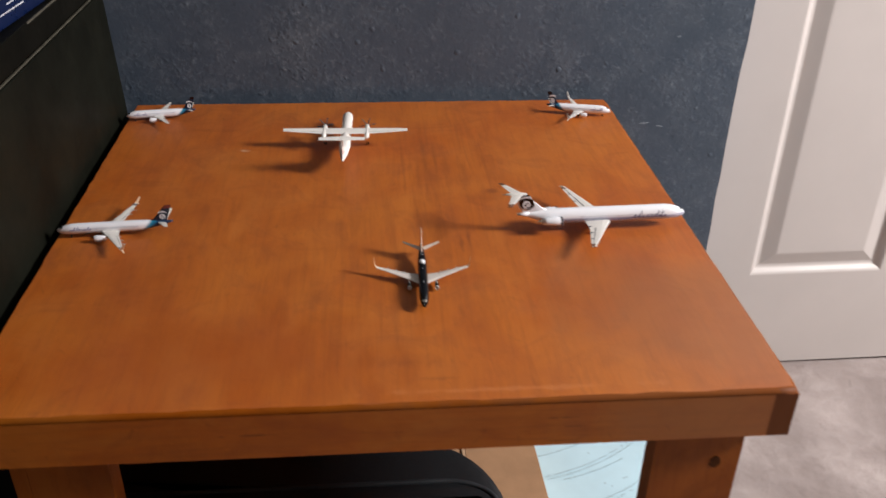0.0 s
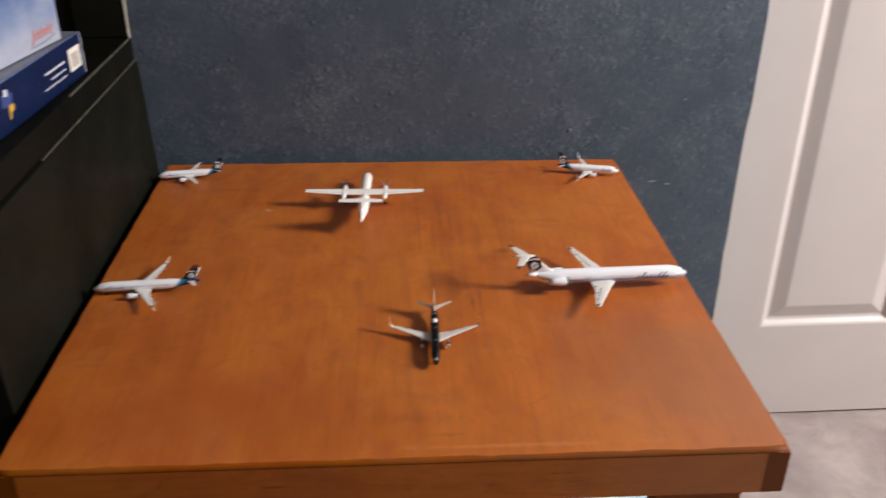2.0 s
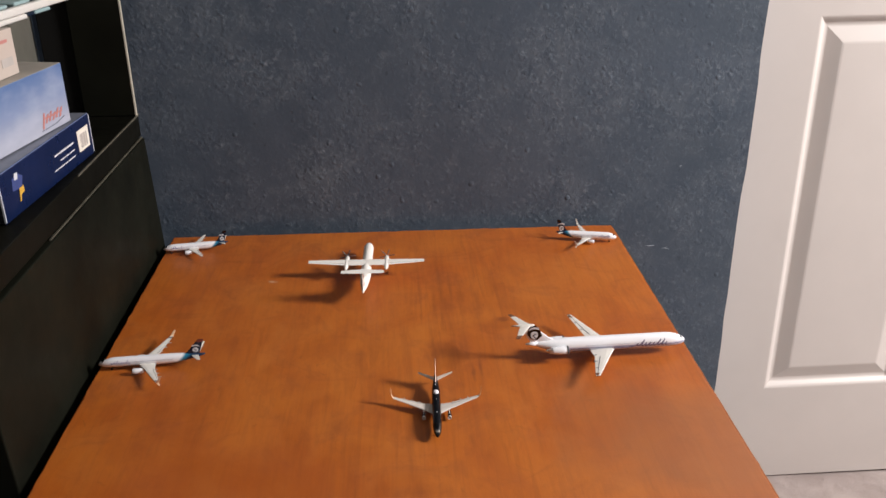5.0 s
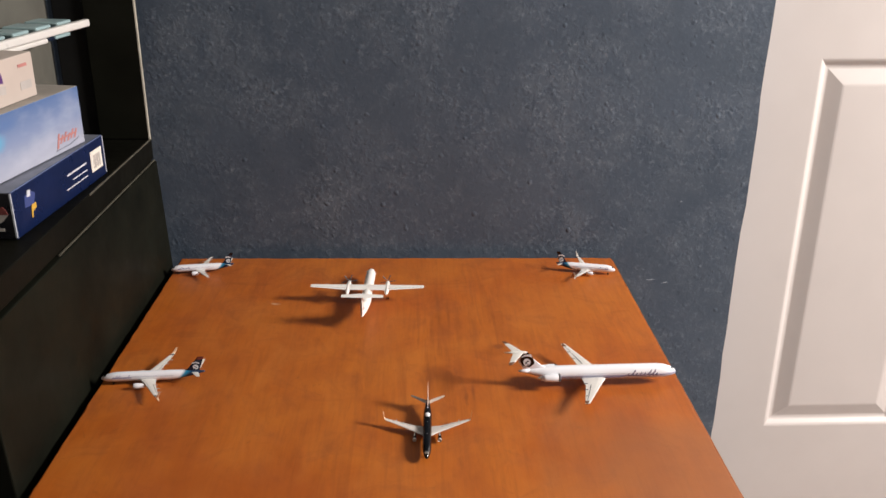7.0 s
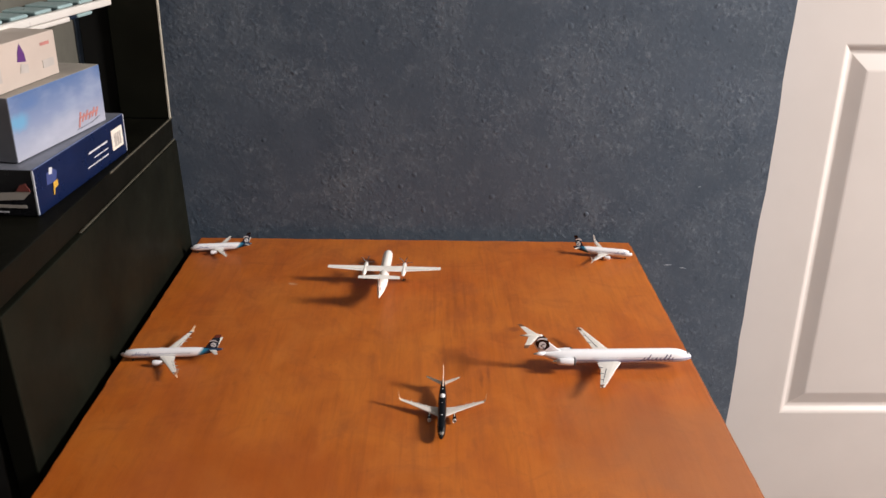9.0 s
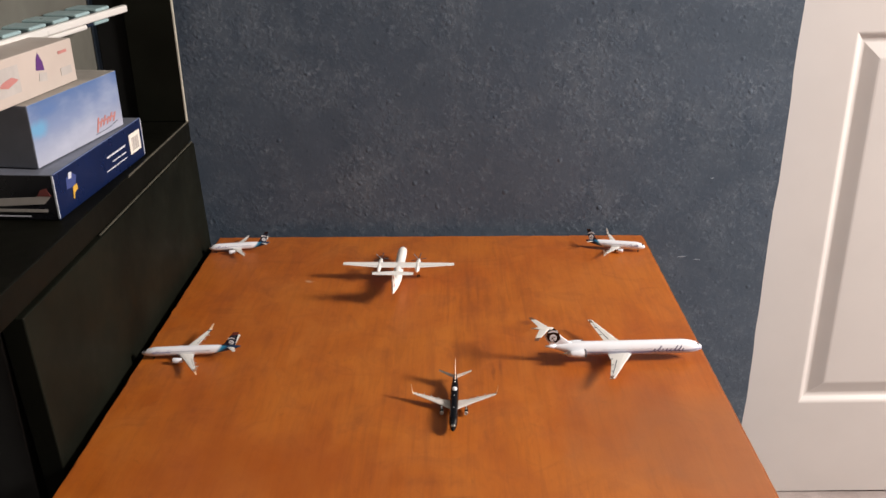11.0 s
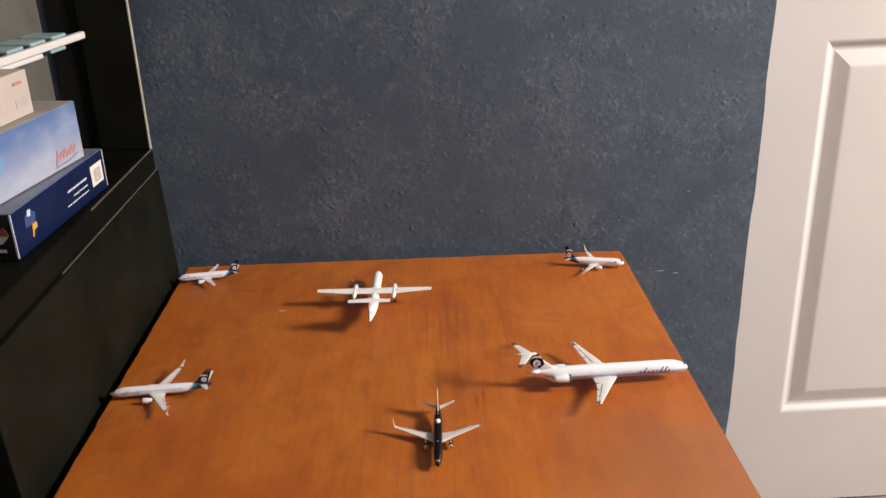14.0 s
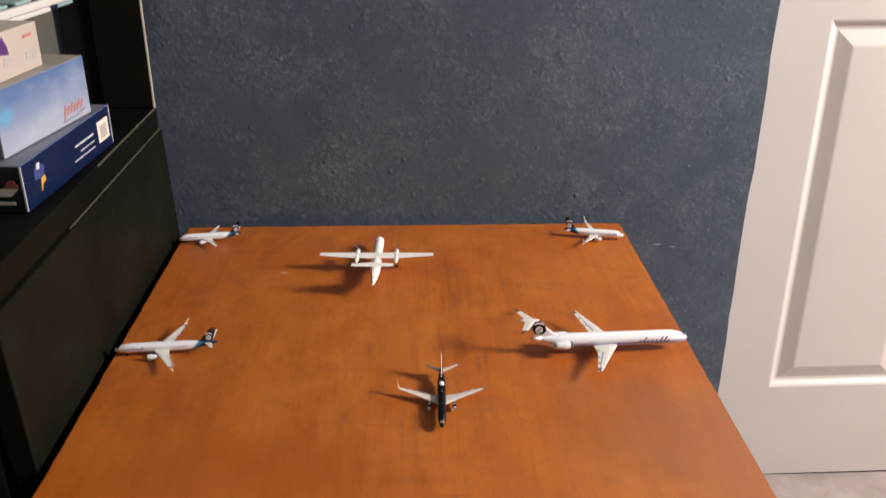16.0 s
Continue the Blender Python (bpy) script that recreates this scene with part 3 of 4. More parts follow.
DULL_BLUE_INK = worn("dull_blue_print", (0.045, 0.065, 0.20), 0.5, 0.08, 60, 0.0)
LABEL_PAPER = worn("white_label_paper", (0.78, 0.73, 0.64), 0.6, 0.03, 60, 0.0)


def sky_card():
    """Printed sky: blue above, fading to pale grey-violet below, with one bright cyan patch."""
    m = material("sky_printed_card", (0.4, 0.5, 0.7), 0.35)
    n, l, b = nodes_of(m)
    c = n.new("ShaderNodeTexCoord")
    s = n.new("ShaderNodeSeparateXYZ")
    l.new(c.outputs["Object"], s.inputs["Vector"])
    k = n.new("ShaderNodeMapRange")
    k.inputs["From Min"].default_value, k.inputs["From Max"].default_value = 0.0, 0.06
    l.new(s.outputs["Z"], k.inputs["Value"])
    col = ramp(n, l, k.outputs["Result"], [(0.05, (0.40, 0.41, 0.49)), (0.55, (0.215, 0.27, 0.42)), (1.0, (0.10, 0.165, 0.335))])
    cloud = noise_tex(n, l, coords(n, l, (1, 1, 2.5)), 16, 3)
    col = mix(n, l, ramp(n, l, cloud, [(0.45, grey(0.0)), (0.75, grey(0.25))]), col, (0.68, 0.70, 0.76))
    l.new(col, b.inputs["Base Color"])
    return m


SKY_CARD = sky_card()
stain_or_shade(SKY_CARD, 0.012, 0.036, 0.030, 0.016, 0.8, (0.13, 0.36, 0.56), 0.3, 40, "yz")
stain_or_shade(SKY_CARD, 0.030, 0.050, 0.035, 0.012, 0.5, (0.08, 0.16, 0.36), 0.4, 40, "yz")


def carton(name, label, corner_r, corner_l, z, height, depth, front, side, top):
    """A box whose front face looks to +x and runs from corner_l to corner_r (x, y). Local x: out of the front, y: along it from the left, z: up."""
    (xr, yr), (xl, yl) = corner_r, corner_l
    width = math.hypot(xr - xl, yr - yl)
    turn = math.degrees(math.atan2(yr - yl, xr - xl)) - 90
    box = empty(name, pose(xl, yl, z, 0, 0, turn))
    tagged(box, label, "box")
    bm = block(-depth, 0, 0, width, 0, height, 0.0012, 2)
    bm.normal_update()
    for f in bm.faces:
        nx, ny, nz = f.normal
        f.material_index = 2 if nz > 0.7 else 1 if abs(ny) > 0.7 else 0
    part("carton", bm, (front, side, top), box)
    return box, width


def mark(name, parent, mat, points, lift=0.0005):
    """A flat print on a box front; points (y, z)."""
    return part(name, loft([[(lift - 0.0003, y, z) for y, z in points], [(lift, y, z) for y, z in points]]), mat, parent)


def bar(y0, y1, z0, z1, lean=0.0):
    return [(y0, z0), (y1, z0), (y1 + lean, z1), (y0 + lean, z1)]


blue, w = carton("model_box", "navy-blue card model box with barcode label lying flat", (-0.334, 0.437), (-0.347, 0.223), BOARD + 0.0005, 0.046, 0.094, BLUE_CARD, BLACK_CARD, GREY_CARD)
label = mark("barcode_label", blue, LABEL_PAPER, bar(w - 0.038, w - 0.008, 0.012, 0.035))
for i in range(9):
    y = w - 0.032 + i * 0.0021
    part("stripe", block(0.0005, 0.0007, y, y + (0.0016 if i % 3 else 0.0009), 0.015, 0.030), GREY_INK, label)
for z0, tall, words in ((0.0258, 0.0020, ((0.116, 0.126), (0.1275, 0.146), (0.1475, 0.164))), (0.0185, 0.0013, ((0.128, 0.141), (0.1425, 0.149), (0.1505, 0.164))),
                        (0.0120, 0.0013, ((0.111, 0.120), (0.1215, 0.135), (0.1365, 0.144), (0.1455, 0.164)))):
    for a, b in words:
        mark("print_bar", blue, WHITE_INK, bar(a, b, z0, z0 + tall, 0.0008))
mark("emblem", blue, DULL_BLUE_INK, [(0.022, 0.024), (0.040, 0.022), (0.045, 0.032), (0.036, 0.037), (0.024, 0.035)])
mark("emblem_spot", blue, WHITE_INK, [(0.028, 0.033), (0.034, 0.032), (0.036, 0.038), (0.030, 0.039)], 0.0008)
mark("emblem_flash", blue, YELLOW_INK, [(0.0315, 0.011), (0.0335, 0.011), (0.036, 0.0165), (0.043, 0.018), (0.0425, 0.0235), (0.034, 0.023)], 0.0009)
bm = slab([(-0.005, 0.024), (-0.012, 0.030), (-0.020, 0.024), (-0.075, 0.021), (-0.092, 0.018), (-0.092, 0.015), (-0.06, 0.014), (-0.012, 0.017)], -0.0007, -0.0003)
part("printed_aircraft", bm, GREY_INK, blue)
part("printed_tail", slab([(-0.004, 0.025), (-0.008, 0.033), (-0.014, 0.031), (-0.018, 0.025)], -0.0010, -0.0005), worn("dull_red_print", (0.20, 0.05, 0.045), 0.5, 0.1, 60, 0.0), blue)
part("print_line", block(-0.092, -0.028, -0.0007, -0.0003, 0.0035, 0.0048), WHITE_INK, blue)
part("print_line", block(-0.072, -0.010, -0.0007, -0.0003, 0.0085, 0.0115), GREY_INK, blue)

WORN_CARD = worn("rubbed_pale_card_edge", (0.45, 0.47, 0.52), 0.6, 0.2, 120, 0.0)
for y in (0.0, w - 0.0012):
    part("rubbed_edge", block(-0.0012, 0.0004, y - 0.0002, y + 0.0014, 0.002, 0.045), WORN_CARD, blue)
part("rubbed_edge", block(-0.0010, 0.0003, 0.002, w - 0.002, 0.0452, 0.0463), worn("rubbed_blue_card_edge", (0.10, 0.13, 0.24), 0.5, 0.2, 120, 0.0), blue)
sky, w = carton("model_box", "pale sky-blue card model box with red print stacked flat", (-0.340, 0.402), (-0.366, 0.240), BOARD + 0.0475, 0.062, 0.068, SKY_CARD, GREY_CARD, worn("pale_grey_card_top", (0.33, 0.30, 0.26), 0.6, 0.1, 30, 0.0001))
for k, (low, high) in enumerate(((0.006, 0.021), (0.010, 0.0185), (0.0105, 0.020), (0.010, 0.0175), (0.011, 0.020), (0.010, 0.019))):
    y0 = 0.108 + 0.0068 * k
    mark("print_stroke", sky, RED_INK, bar(y0, y0 + 0.0031, low, high, 0.0055))
mark("print_stroke", sky, RED_INK, bar(0.112, 0.148, 0.0145, 0.0163, 0.001), 0.0007)
mark("print_line", sky, GREY_CARD, [(0.106, 0.0042), (0.135, 0.0050), (0.152, 0.0085), (0.152, 0.0092), (0.134, 0.0058), (0.106, 0.0050)])

cream, w = carton("model_box", "small cream-white card model box with violet print", (-0.362, 0.352), (-0.380, 0.215), BOARD + 0.1100, 0.044, 0.050, CREAM_CARD, CREAM_CARD, CREAM_CARD)
mark("emblem", cream, VIOLET_INK, [(0.068, 0.024), (0.082, 0.022), (0.081, 0.030), (0.075, 0.040), (0.071, 0.034)])
mark("emblem_base", cream, GREY_INK, [(0.070, 0.013), (0.084, 0.011), (0.085, 0.019), (0.073, 0.021)])
mark("print_bar", cream, RED_INK, bar(0.110, 0.126, 0.032, 0.035))
mark("print_bar", cream, GREY_INK, bar(0.110, 0.130, 0.010, 0.018))
mark("printed_picture", cream, GREY_INK, bar(0.005, 0.040, 0.010, 0.036))
mark("printed_aircraft", cream, RED_INK, [(0.006, 0.020), (0.020, 0.017), (0.038, 0.022), (0.028, 0.026), (0.014, 0.024)], 0.0008)


def slatted_shelf():
    """A white front rail with pale teal slats running back from it."""
    (xr, yr), (xl, yl) = (-0.382, 0.573), (-0.413, 0.345)
    turn = math.degrees(math.atan2(yr - yl, xr - xl)) - 90
    rack = empty("shelf_rack", pose(xr, yr, 0.862, 0, 0, turn))
    tagged(rack, "white-railed shelf rack with pale teal slats resting on boxes", "rack")
    white = worn("white_rail_plastic", (0.70, 0.67, 0.63), 0.35, 0.04, 30, 0.0)
    teal = worn("pale_teal_slat_plastic", (0.30, 0.42, 0.43), 0.35, 0.08, 30, 0.0)
    ink = worn("dark_teal_gap", (0.05, 0.09, 0.11), 0.5, 0.1, 30, 0.0)
    reach = 0.33
    part("rail", block(-0.004, 0.004, -reach, 0, 0.0, 0.009, 0.0022, 3), white, rack)
    part("deck", block(-0.040, -0.0045, -reach, -0.002, -0.001, 0.0035, 0.001), ink, rack)
    y = -0.040
    while y > -reach + 0.05:
        part("slat", block(-0.040, 0.0015, y - 0.032, y, 0.0095, 0.0135, 0.0018, 2), teal, rack)
        y -= 0.046
    part("clip", block(-0.004, 0.003, -0.082, -0.048, -0.0045, -0.0005, 0.0015, 2), teal, rack)
    part("clip", block(-0.004, 0.003, -0.098, -0.084, -0.0045, -0.0005, 0.0012, 2), NAVY, rack)
    part("under_rail", block(-0.004, 0.003, -reach, -0.099, -0.006, -0.0005, 0.0018, 2), white, rack)
    return rack


slatted_shelf()


# ---- model aircraft ----
def fuselage(length, radius, nose, tail, belly=1.0, rise=0.55, k=24):
    """A body from x = 0 (nose) to -length, its axis at z = 0. nose, tail: lengths of the tapers."""
    rings = []
    for s, r, dz in ((0.0, 0.06, -0.28), (0.03, 0.22, -0.26), (0.10, 0.40, -0.22), (0.25, 0.62, -0.16), (0.45, 0.80, -0.09), (0.7, 0.94, -0.03), (1.0, 1.0, 0.0)):
        rings.append(ring_x(-nose * s, radius * r, radius * r * belly, radius * dz, 0, k))
    for s in (0.25, 0.5, 0.75):
        rings.append(ring_x(-nose - (length - nose - tail) * s, radius, radius * belly, 0, 0, k))
    for s in (0.0, 0.2, 0.4, 0.6, 0.8, 0.93, 1.0):
        r = 1.0 - 0.86 * s ** 1.55
        rings.append(ring_x(-length + tail * (1 - s), radius * r, radius * belly * r, radius * rise * s ** 1.5, 0, k))
    return loft(rings)


def nacelle(x, y, z, length, r, mats, parent, name="engine"):
    body = part(name, lathe_x([(x - length * 0.25, r * 0.80), (x - 0.02 * length, r * 0.80), (x, r * 0.92), (x - 0.05 * length, r * 1.02), (x - 0.35 * length, r * 1.06),
                               (x - 0.75 * length, r * 0.88), (x - length, r * 0.66), (x - length * 0.97, r * 0.55)], y, z, 18), mats[0], parent, smooth=True)
    part("fan", lathe_x([(x - 0.22 * length, r * 0.79), (x - 0.20 * length, r * 0.3), (x - 0.12 * length, r * 0.05)], y, z, 14), mats[1], body)
    part("exhaust", lathe_x([(x - length * 0.95, r * 0.50), (x - length * 1.12, r * 0.34), (x - length * 1.22, r * 0.08)], y, z, 14), mats[2], body)
    return body


def wing_line(st, a, b, za, zb, zc, zd):
    """A thin raised line along a wing, between the chord fractions a and b."""
    return loft([[(x - c * a, y, z + c * za), (x - c * b, y, z + c * zb), (x - c * b, y, z + c * zc), (x - c * a, y, z + c * zd)] for x, y, z, c, u in st[1:]])


def wheel_leg(x, y, top, r, parent, name, width, tyre=None):
    leg = part(name, block(x - r * 0.25, x + r * 0.25, y - r * 0.25, y + r * 0.25, r, top), METAL, parent)
    for side in (-1, 1):
        bm = bmesh.new()
        m = Matrix.Translation((x, y + side * width, r)) @ Matrix.Rotation(math.pi / 2, 4, "X")
        bmesh.ops.create_cone(bm, cap_ends=True, segments=12, radius1=r, radius2=r, depth=width * 1.1, matrix=m)
        part("wheel", bm, tyre or RUBBER, leg)


def disc(x, y, z, rx, rz, thick, side, shape=None, k=18):
    """A flat mark on an upright surface at y, facing side (+1 or -1)."""
    pts = shape or [(rx * math.cos(2 * math.pi * i / k), rz * math.sin(2 * math.pi * i / k)) for i in range(k)]
    return slab([(x + a, z + b) for a, b in pts], y, y + side * thick)


def cursive(plane, x0, x1, z, tall, side, radius, axis, ink, seed):
    """Joined strokes like unreadable handwriting, wrapped on a round body between x0 and x1."""
    rng = random.Random(seed)

    def on_body(x, h, lift):
        a = math.asin(max(-0.95, min(0.95, (h - axis) / (radius * 1.06))))
        return (x, side * radius * (1 + lift) * math.cos(a), axis + radius * 1.06 * (1 + lift) * math.sin(a))

    letters, fine = 8, 14
    heights = [tall * (1.0 if k in (1, 2, 6) else rng.uniform(0.42, 0.62)) for k in range(letters)]
    step = (x1 - x0) / letters
    path = []
    for k in range(letters * fine + 1):
        f = k / fine
        h = 0.5 * heights[min(letters - 1, int(f))] * (1 - math.cos(2 * math.pi * f))
        path.append((x0 + step * (f + 0.20 * math.sin(2 * math.pi * f)) - 0.75 * side * h, z + h))
    w = abs(step) * 0.125
    rings = []
    for k, (x, h) in enumerate(path):
        a, b = path[max(0, k - 1)], path[min(len(path) - 1, k + 1)]
        d = Vector((b[0] - a[0], b[1] - a[1])).normalized()
        ex, eh = -d.y * w, d.x * w
        rings.append([on_body(x - ex, h - eh, 0.0), on_body(x + ex, h + eh, 0.0), on_body(x + ex, h + eh, 0.02), on_body(x - ex, h - eh, 0.02)])
    part("name_stroke", loft(rings), ink, plane)


def fin_emblem(fin, x, z, rx, rz, side, y, pale, dark):
    """A plain pale oval with a paler hood over it and a few dark strokes, lying on the fin."""
    lift = rx * 0.05
    face = [(rx * (0.9 if math.cos(a) > 0 else 0.75) * math.cos(a), rz * (0.62 * math.sin(a) - 0.30)) for a in (2 * math.pi * k / 18 for k in range(18))]
    part("fin_mark", disc(x, side * y, z, 0, 0, lift, side, face), pale, fin, "pale oval mark")
    hood = [(rx * 1.15 * math.cos(a), rz * (0.55 + 0.45 * math.sin(a))) for a in (math.pi * k / 9 for k in range(10))]
    hood += [(rx * 0.85 * math.cos(a), rz * (0.55 + 0.16 * math.sin(a))) for a in (math.pi * (9 - k) / 9 for k in range(10))]
    part("fin_mark_hood", disc(x, side * y, z, 0, 0, lift, side, hood), pale, fin, "pale arc mark")
    for dx, dz, w, h in ((0.25, -0.12, 0.34, 0.07), (-0.10, -0.40, 0.20, 0.13), (0.30, -0.68, 0.26, 0.06)):
        part("fin_mark_stroke", disc(x + rx * dx, side * (y + lift), z + rz * dz, rx * w, rz * h, lift, side, None, 8), dark, fin)


def twin_jet(label, place, length, span, paint, wing_paint, fin_paint, engine_paint, tip_paint, mark_paint=None, winglet=0.19, script=True, girth=0.0455, engine=0.50, rise=4.05, aft=0.0, cap_paint=None, split=False, mark=1.0):
    """A low-wing twin jet with engines under the wings."""
    L, h = length, span / 2
    R = L * girth
    axis = R * 1.80
    plane = empty("model_airplane", place)
    tagged(plane, label, "model airplane", "model airplanes on the table")
    body = part("fuselage", fuselage(L, R, L * 0.165, L * 0.33, 1.06), paint, plane, smooth=True)
    for v in body.data.vertices:
        v.co.z += axis
    part("belly_fairing", loft([ring_x(x, R * a, R * b, axis - R * 0.70, 0, 16) for x, a, b in
                                ((-L * 0.33, 0.1, 0.05), (-L * 0.37, 0.75, 0.36), (-L * 0.45, 0.88, 0.42), (-L * 0.53, 0.8, 0.38), (-L * 0.60, 0.1, 0.05))]), wing_paint, plane, smooth=True)
    xr, zr = -L * (0.362 + aft), axis - R * 0.62
    for side in (1, -1):
        st = [(xr, side * R * 0.3, zr, L * 0.175, (0, 1)), (xr - L * 0.083, side * h * 0.32, zr + h * 0.020, L * 0.102, (0, 1)),
              (xr - L * 0.238, side * h * 0.975, zr + h * 0.070, L * 0.036, (0, 1))]
        wing = part("wing", surface(st, 0.11), wing_paint, plane, smooth=False)
        part("flap_line", wing_line(st, 0.78, 0.82, 0.035, 0.034, 0.030, 0.030), DARK_PANEL, wing)
        for f in (0.38, 0.55, 0.72):
            xx, yy, zz = xr - L * (0.050 + 0.185 * f) - L * 0.060, side * h * f, zr + h * (0.01 + 0.06 * f) - L * 0.004
            part("flap_fairing", loft([ring_x(xx + L * d, L * r, L * r, zz, yy, 8) for d, r in ((0.03, 0.001), (0.015, 0.0042), (-0.012, 0.0042), (-0.034, 0.001))]), GREY_WING, wing)
        if winglet:
            x, y, z, c, u = st[-1]
            part("winglet", surface([(x, y, z, c, (-side * 0.4, 0.9)), (x - L * 0.012, y + side * h * 0.03, z + h * 0.03, c * 0.85, (-side, 0.3)),
                                     (x - L * 0.045, y + side * h * 0.055, z + h * winglet, c * 0.42, (-side, 0.15))], 0.12), tip_paint, wing)
            if split:
                part("lower_winglet", surface([(x - L * 0.004, y, z, c * 0.8, (side * 0.4, 0.9)), (x - L * 0.034, y + side * h * 0.06, z - h * 0.055, c * 0.35, (side, 0.3))], 0.12), tip_paint, wing)
                xa, ya, za, ca, u = st[-2]
                f0, f1 = 0.88, 0.95
                part("tip_band", surface([(xa + (x - xa) * f - L * 0.0002, ya + (y - ya) * f, za + (z - za) * f + L * 0.0003, (ca + (c - ca) * f) * 1.02, (0, 1)) for f in (f0, f1)], 0.13), DARK_PANEL, wing, "dark band before the tip")
        ht = [(-L * 0.865, side * R * 0.15, axis + R * 0.48, L * 0.075, (0, 1)), (-L * 0.95, side * h * 0.40, axis + R * 0.48 + h * 0.09, L * 0.032, (0, 1))]
        part("tailplane", surface(ht, 0.10), wing_paint, plane)
        eng = nacelle(-L * (0.335 + aft), side * h * 0.285, axis - R * 0.95, L * 0.105, R * engine, engine_paint, plane)
        part("pylon", slab([(-L * (x + aft), axis - R * z) for x, z in ((0.36, 0.55), (0.43, 0.42), (0.47, 0.52), (0.42, 0.80))], side * h * 0.285 - L * 0.003, side * h * 0.285 + L * 0.003), wing_paint, eng)
        wheel_leg(-L * 0.49, side * h * 0.16, axis - R * 0.7, R * 0.30, plane, "main_gear", R * 0.18)
    wheel_leg(-L * 0.115, 0, axis - R * 0.8, R * 0.22, plane, "nose_gear", R * 0.14)
    fin = part("fin", surface([(-L * 0.750, 0, axis + R * 0.55, L * 0.195, (1, 0)), (-L * 0.832, 0, axis + R * 1.15, L * 0.122, (1, 0)),
                               (-L * 0.945, 0, axis + R * rise, L * 0.056, (1, 0))], 0.085), fin_paint, plane)
    if mark_paint:
        for side in (1, -1):
            fin_emblem(fin, -L * 0.918, axis + R * 1.95, L * 0.033 * mark, R * 0.92 * mark, side, L * 0.0052, mark_paint, NAVY)
            part("fin_cap", surface([(-L * 0.922, side * L * 0.0010, axis + R * (rise - 0.62), L * 0.068, (1, 0)), (-L * 0.9445, side * L * 0.0010, axis + R * (rise + 0.02), L * 0.057, (1, 0))], 0.085), cap_paint or MODEL_BLACK, fin, "dark fin tip")
    part("windscreen", loft([ring_x(x, R * r, R * r * 0.35, axis + R * z, 0, 12) for x, r, z in ((-L * 0.034, 0.42, 0.26), (-L * 0.046, 0.52, 0.42), (-L * 0.058, 0.45, 0.52))]), MODEL_BLACK if paint is not MODEL_BLACK else METAL, plane)
    if script:
        for side in (1, -1):
            bm = bmesh.new()
            for k in range(int(L * 0.42 / (L * 0.0125))):
                x = -L * (0.300 + 0.0125 * k)
                block(x - L * 0.0032, x + L * 0.0032, *sorted((side * R * 0.94, side * R * 1.004)), axis + R * 0.20, axis + R * 0.36, 0, 1, bm)
            part("window_row", bm, PALE_INK, plane)
            cursive(plane, -L * 0.115, -L * 0.300, axis + R * 0.02, R * 0.60, side, R, axis, PURPLE_INK, int(L * 1e5))
    return plane


def on_table(x, y, turn):
    return pose(x, y, ZT + 0.0004, 0, 0, turn)


FAN = (WHITE_PLASTIC, DARK_PANEL, METAL)
twin_jet("white model jet with navy-teal tail and pale winglets", on_table(-0.306, 0.262, 184.0), 0.107, 0.094, livery("white_teal_navy_livery", 0.107, 0.68, 0.9),
         CREAM_WING, NAVY, FAN, ORANGE_TIP, PALE_MODEL_GREY, 0.13, engine=0.60, cap_paint=BROWN_RED, split=True)
twin_jet("small white model jet with dark navy tail", on_table(-0.307, 0.552, 188.0), 0.083, 0.074, livery("white_navy_livery", 0.083, 0.66, 0.9),
         CREAM_WING, NAVY, FAN, CREAM_WING, PALE_MODEL_GREY, winglet=0, girth=0.055, engine=0.62, mark=1.15)
twin_jet("small white model jet with blue swoosh tail and winglets", on_table(0.2985, 0.5465, -12.0), 0.081, 0.078, livery("white_blue_livery", 0.081, 0.64, 0.9),
         CREAM_WING, NAVY, FAN, CREAM_WING, PALE_MODEL_GREY, girth=0.060, aft=0.03, split=True, mark=1.35)
black_jet = twin_jet("gloss-black model jet with pale grey wings and winglets", on_table(0.0335, 0.117, -91.5), 0.100, 0.084, MODEL_BLACK,
                     GREY_WHITE_WING, TABLE_TINT_FIN, (MODEL_BLACK, DARK_PANEL, COPPER), ORANGE_TIP, None, 0.19, False, 0.042, 0.42, 4.7)


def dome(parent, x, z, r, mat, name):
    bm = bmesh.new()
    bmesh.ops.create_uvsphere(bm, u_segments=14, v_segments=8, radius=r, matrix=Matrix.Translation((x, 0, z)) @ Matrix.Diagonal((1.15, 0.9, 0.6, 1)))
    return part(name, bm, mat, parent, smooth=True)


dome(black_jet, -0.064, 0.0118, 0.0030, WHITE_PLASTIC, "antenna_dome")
# tiny white specks stand in for glints along the gloss-black body
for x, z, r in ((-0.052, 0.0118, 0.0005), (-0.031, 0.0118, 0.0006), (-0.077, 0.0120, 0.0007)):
    dome(black_jet, x, z, r, WHITE_PLASTIC, "gloss_speck")
# white bump in place of the glint near the nose
dome(black_jet, -0.0105, 0.0092, 0.0021, WHITE_PLASTIC, "nose_glint")
for side in (1, -1):
    part("engine_lip", lathe_x([(-0.0332, 0.0014), (-0.0328, 0.0017), (-0.0345, 0.0019)], side * 0.042 * 0.285, 0.00357, 16), GREY_WING, black_jet)


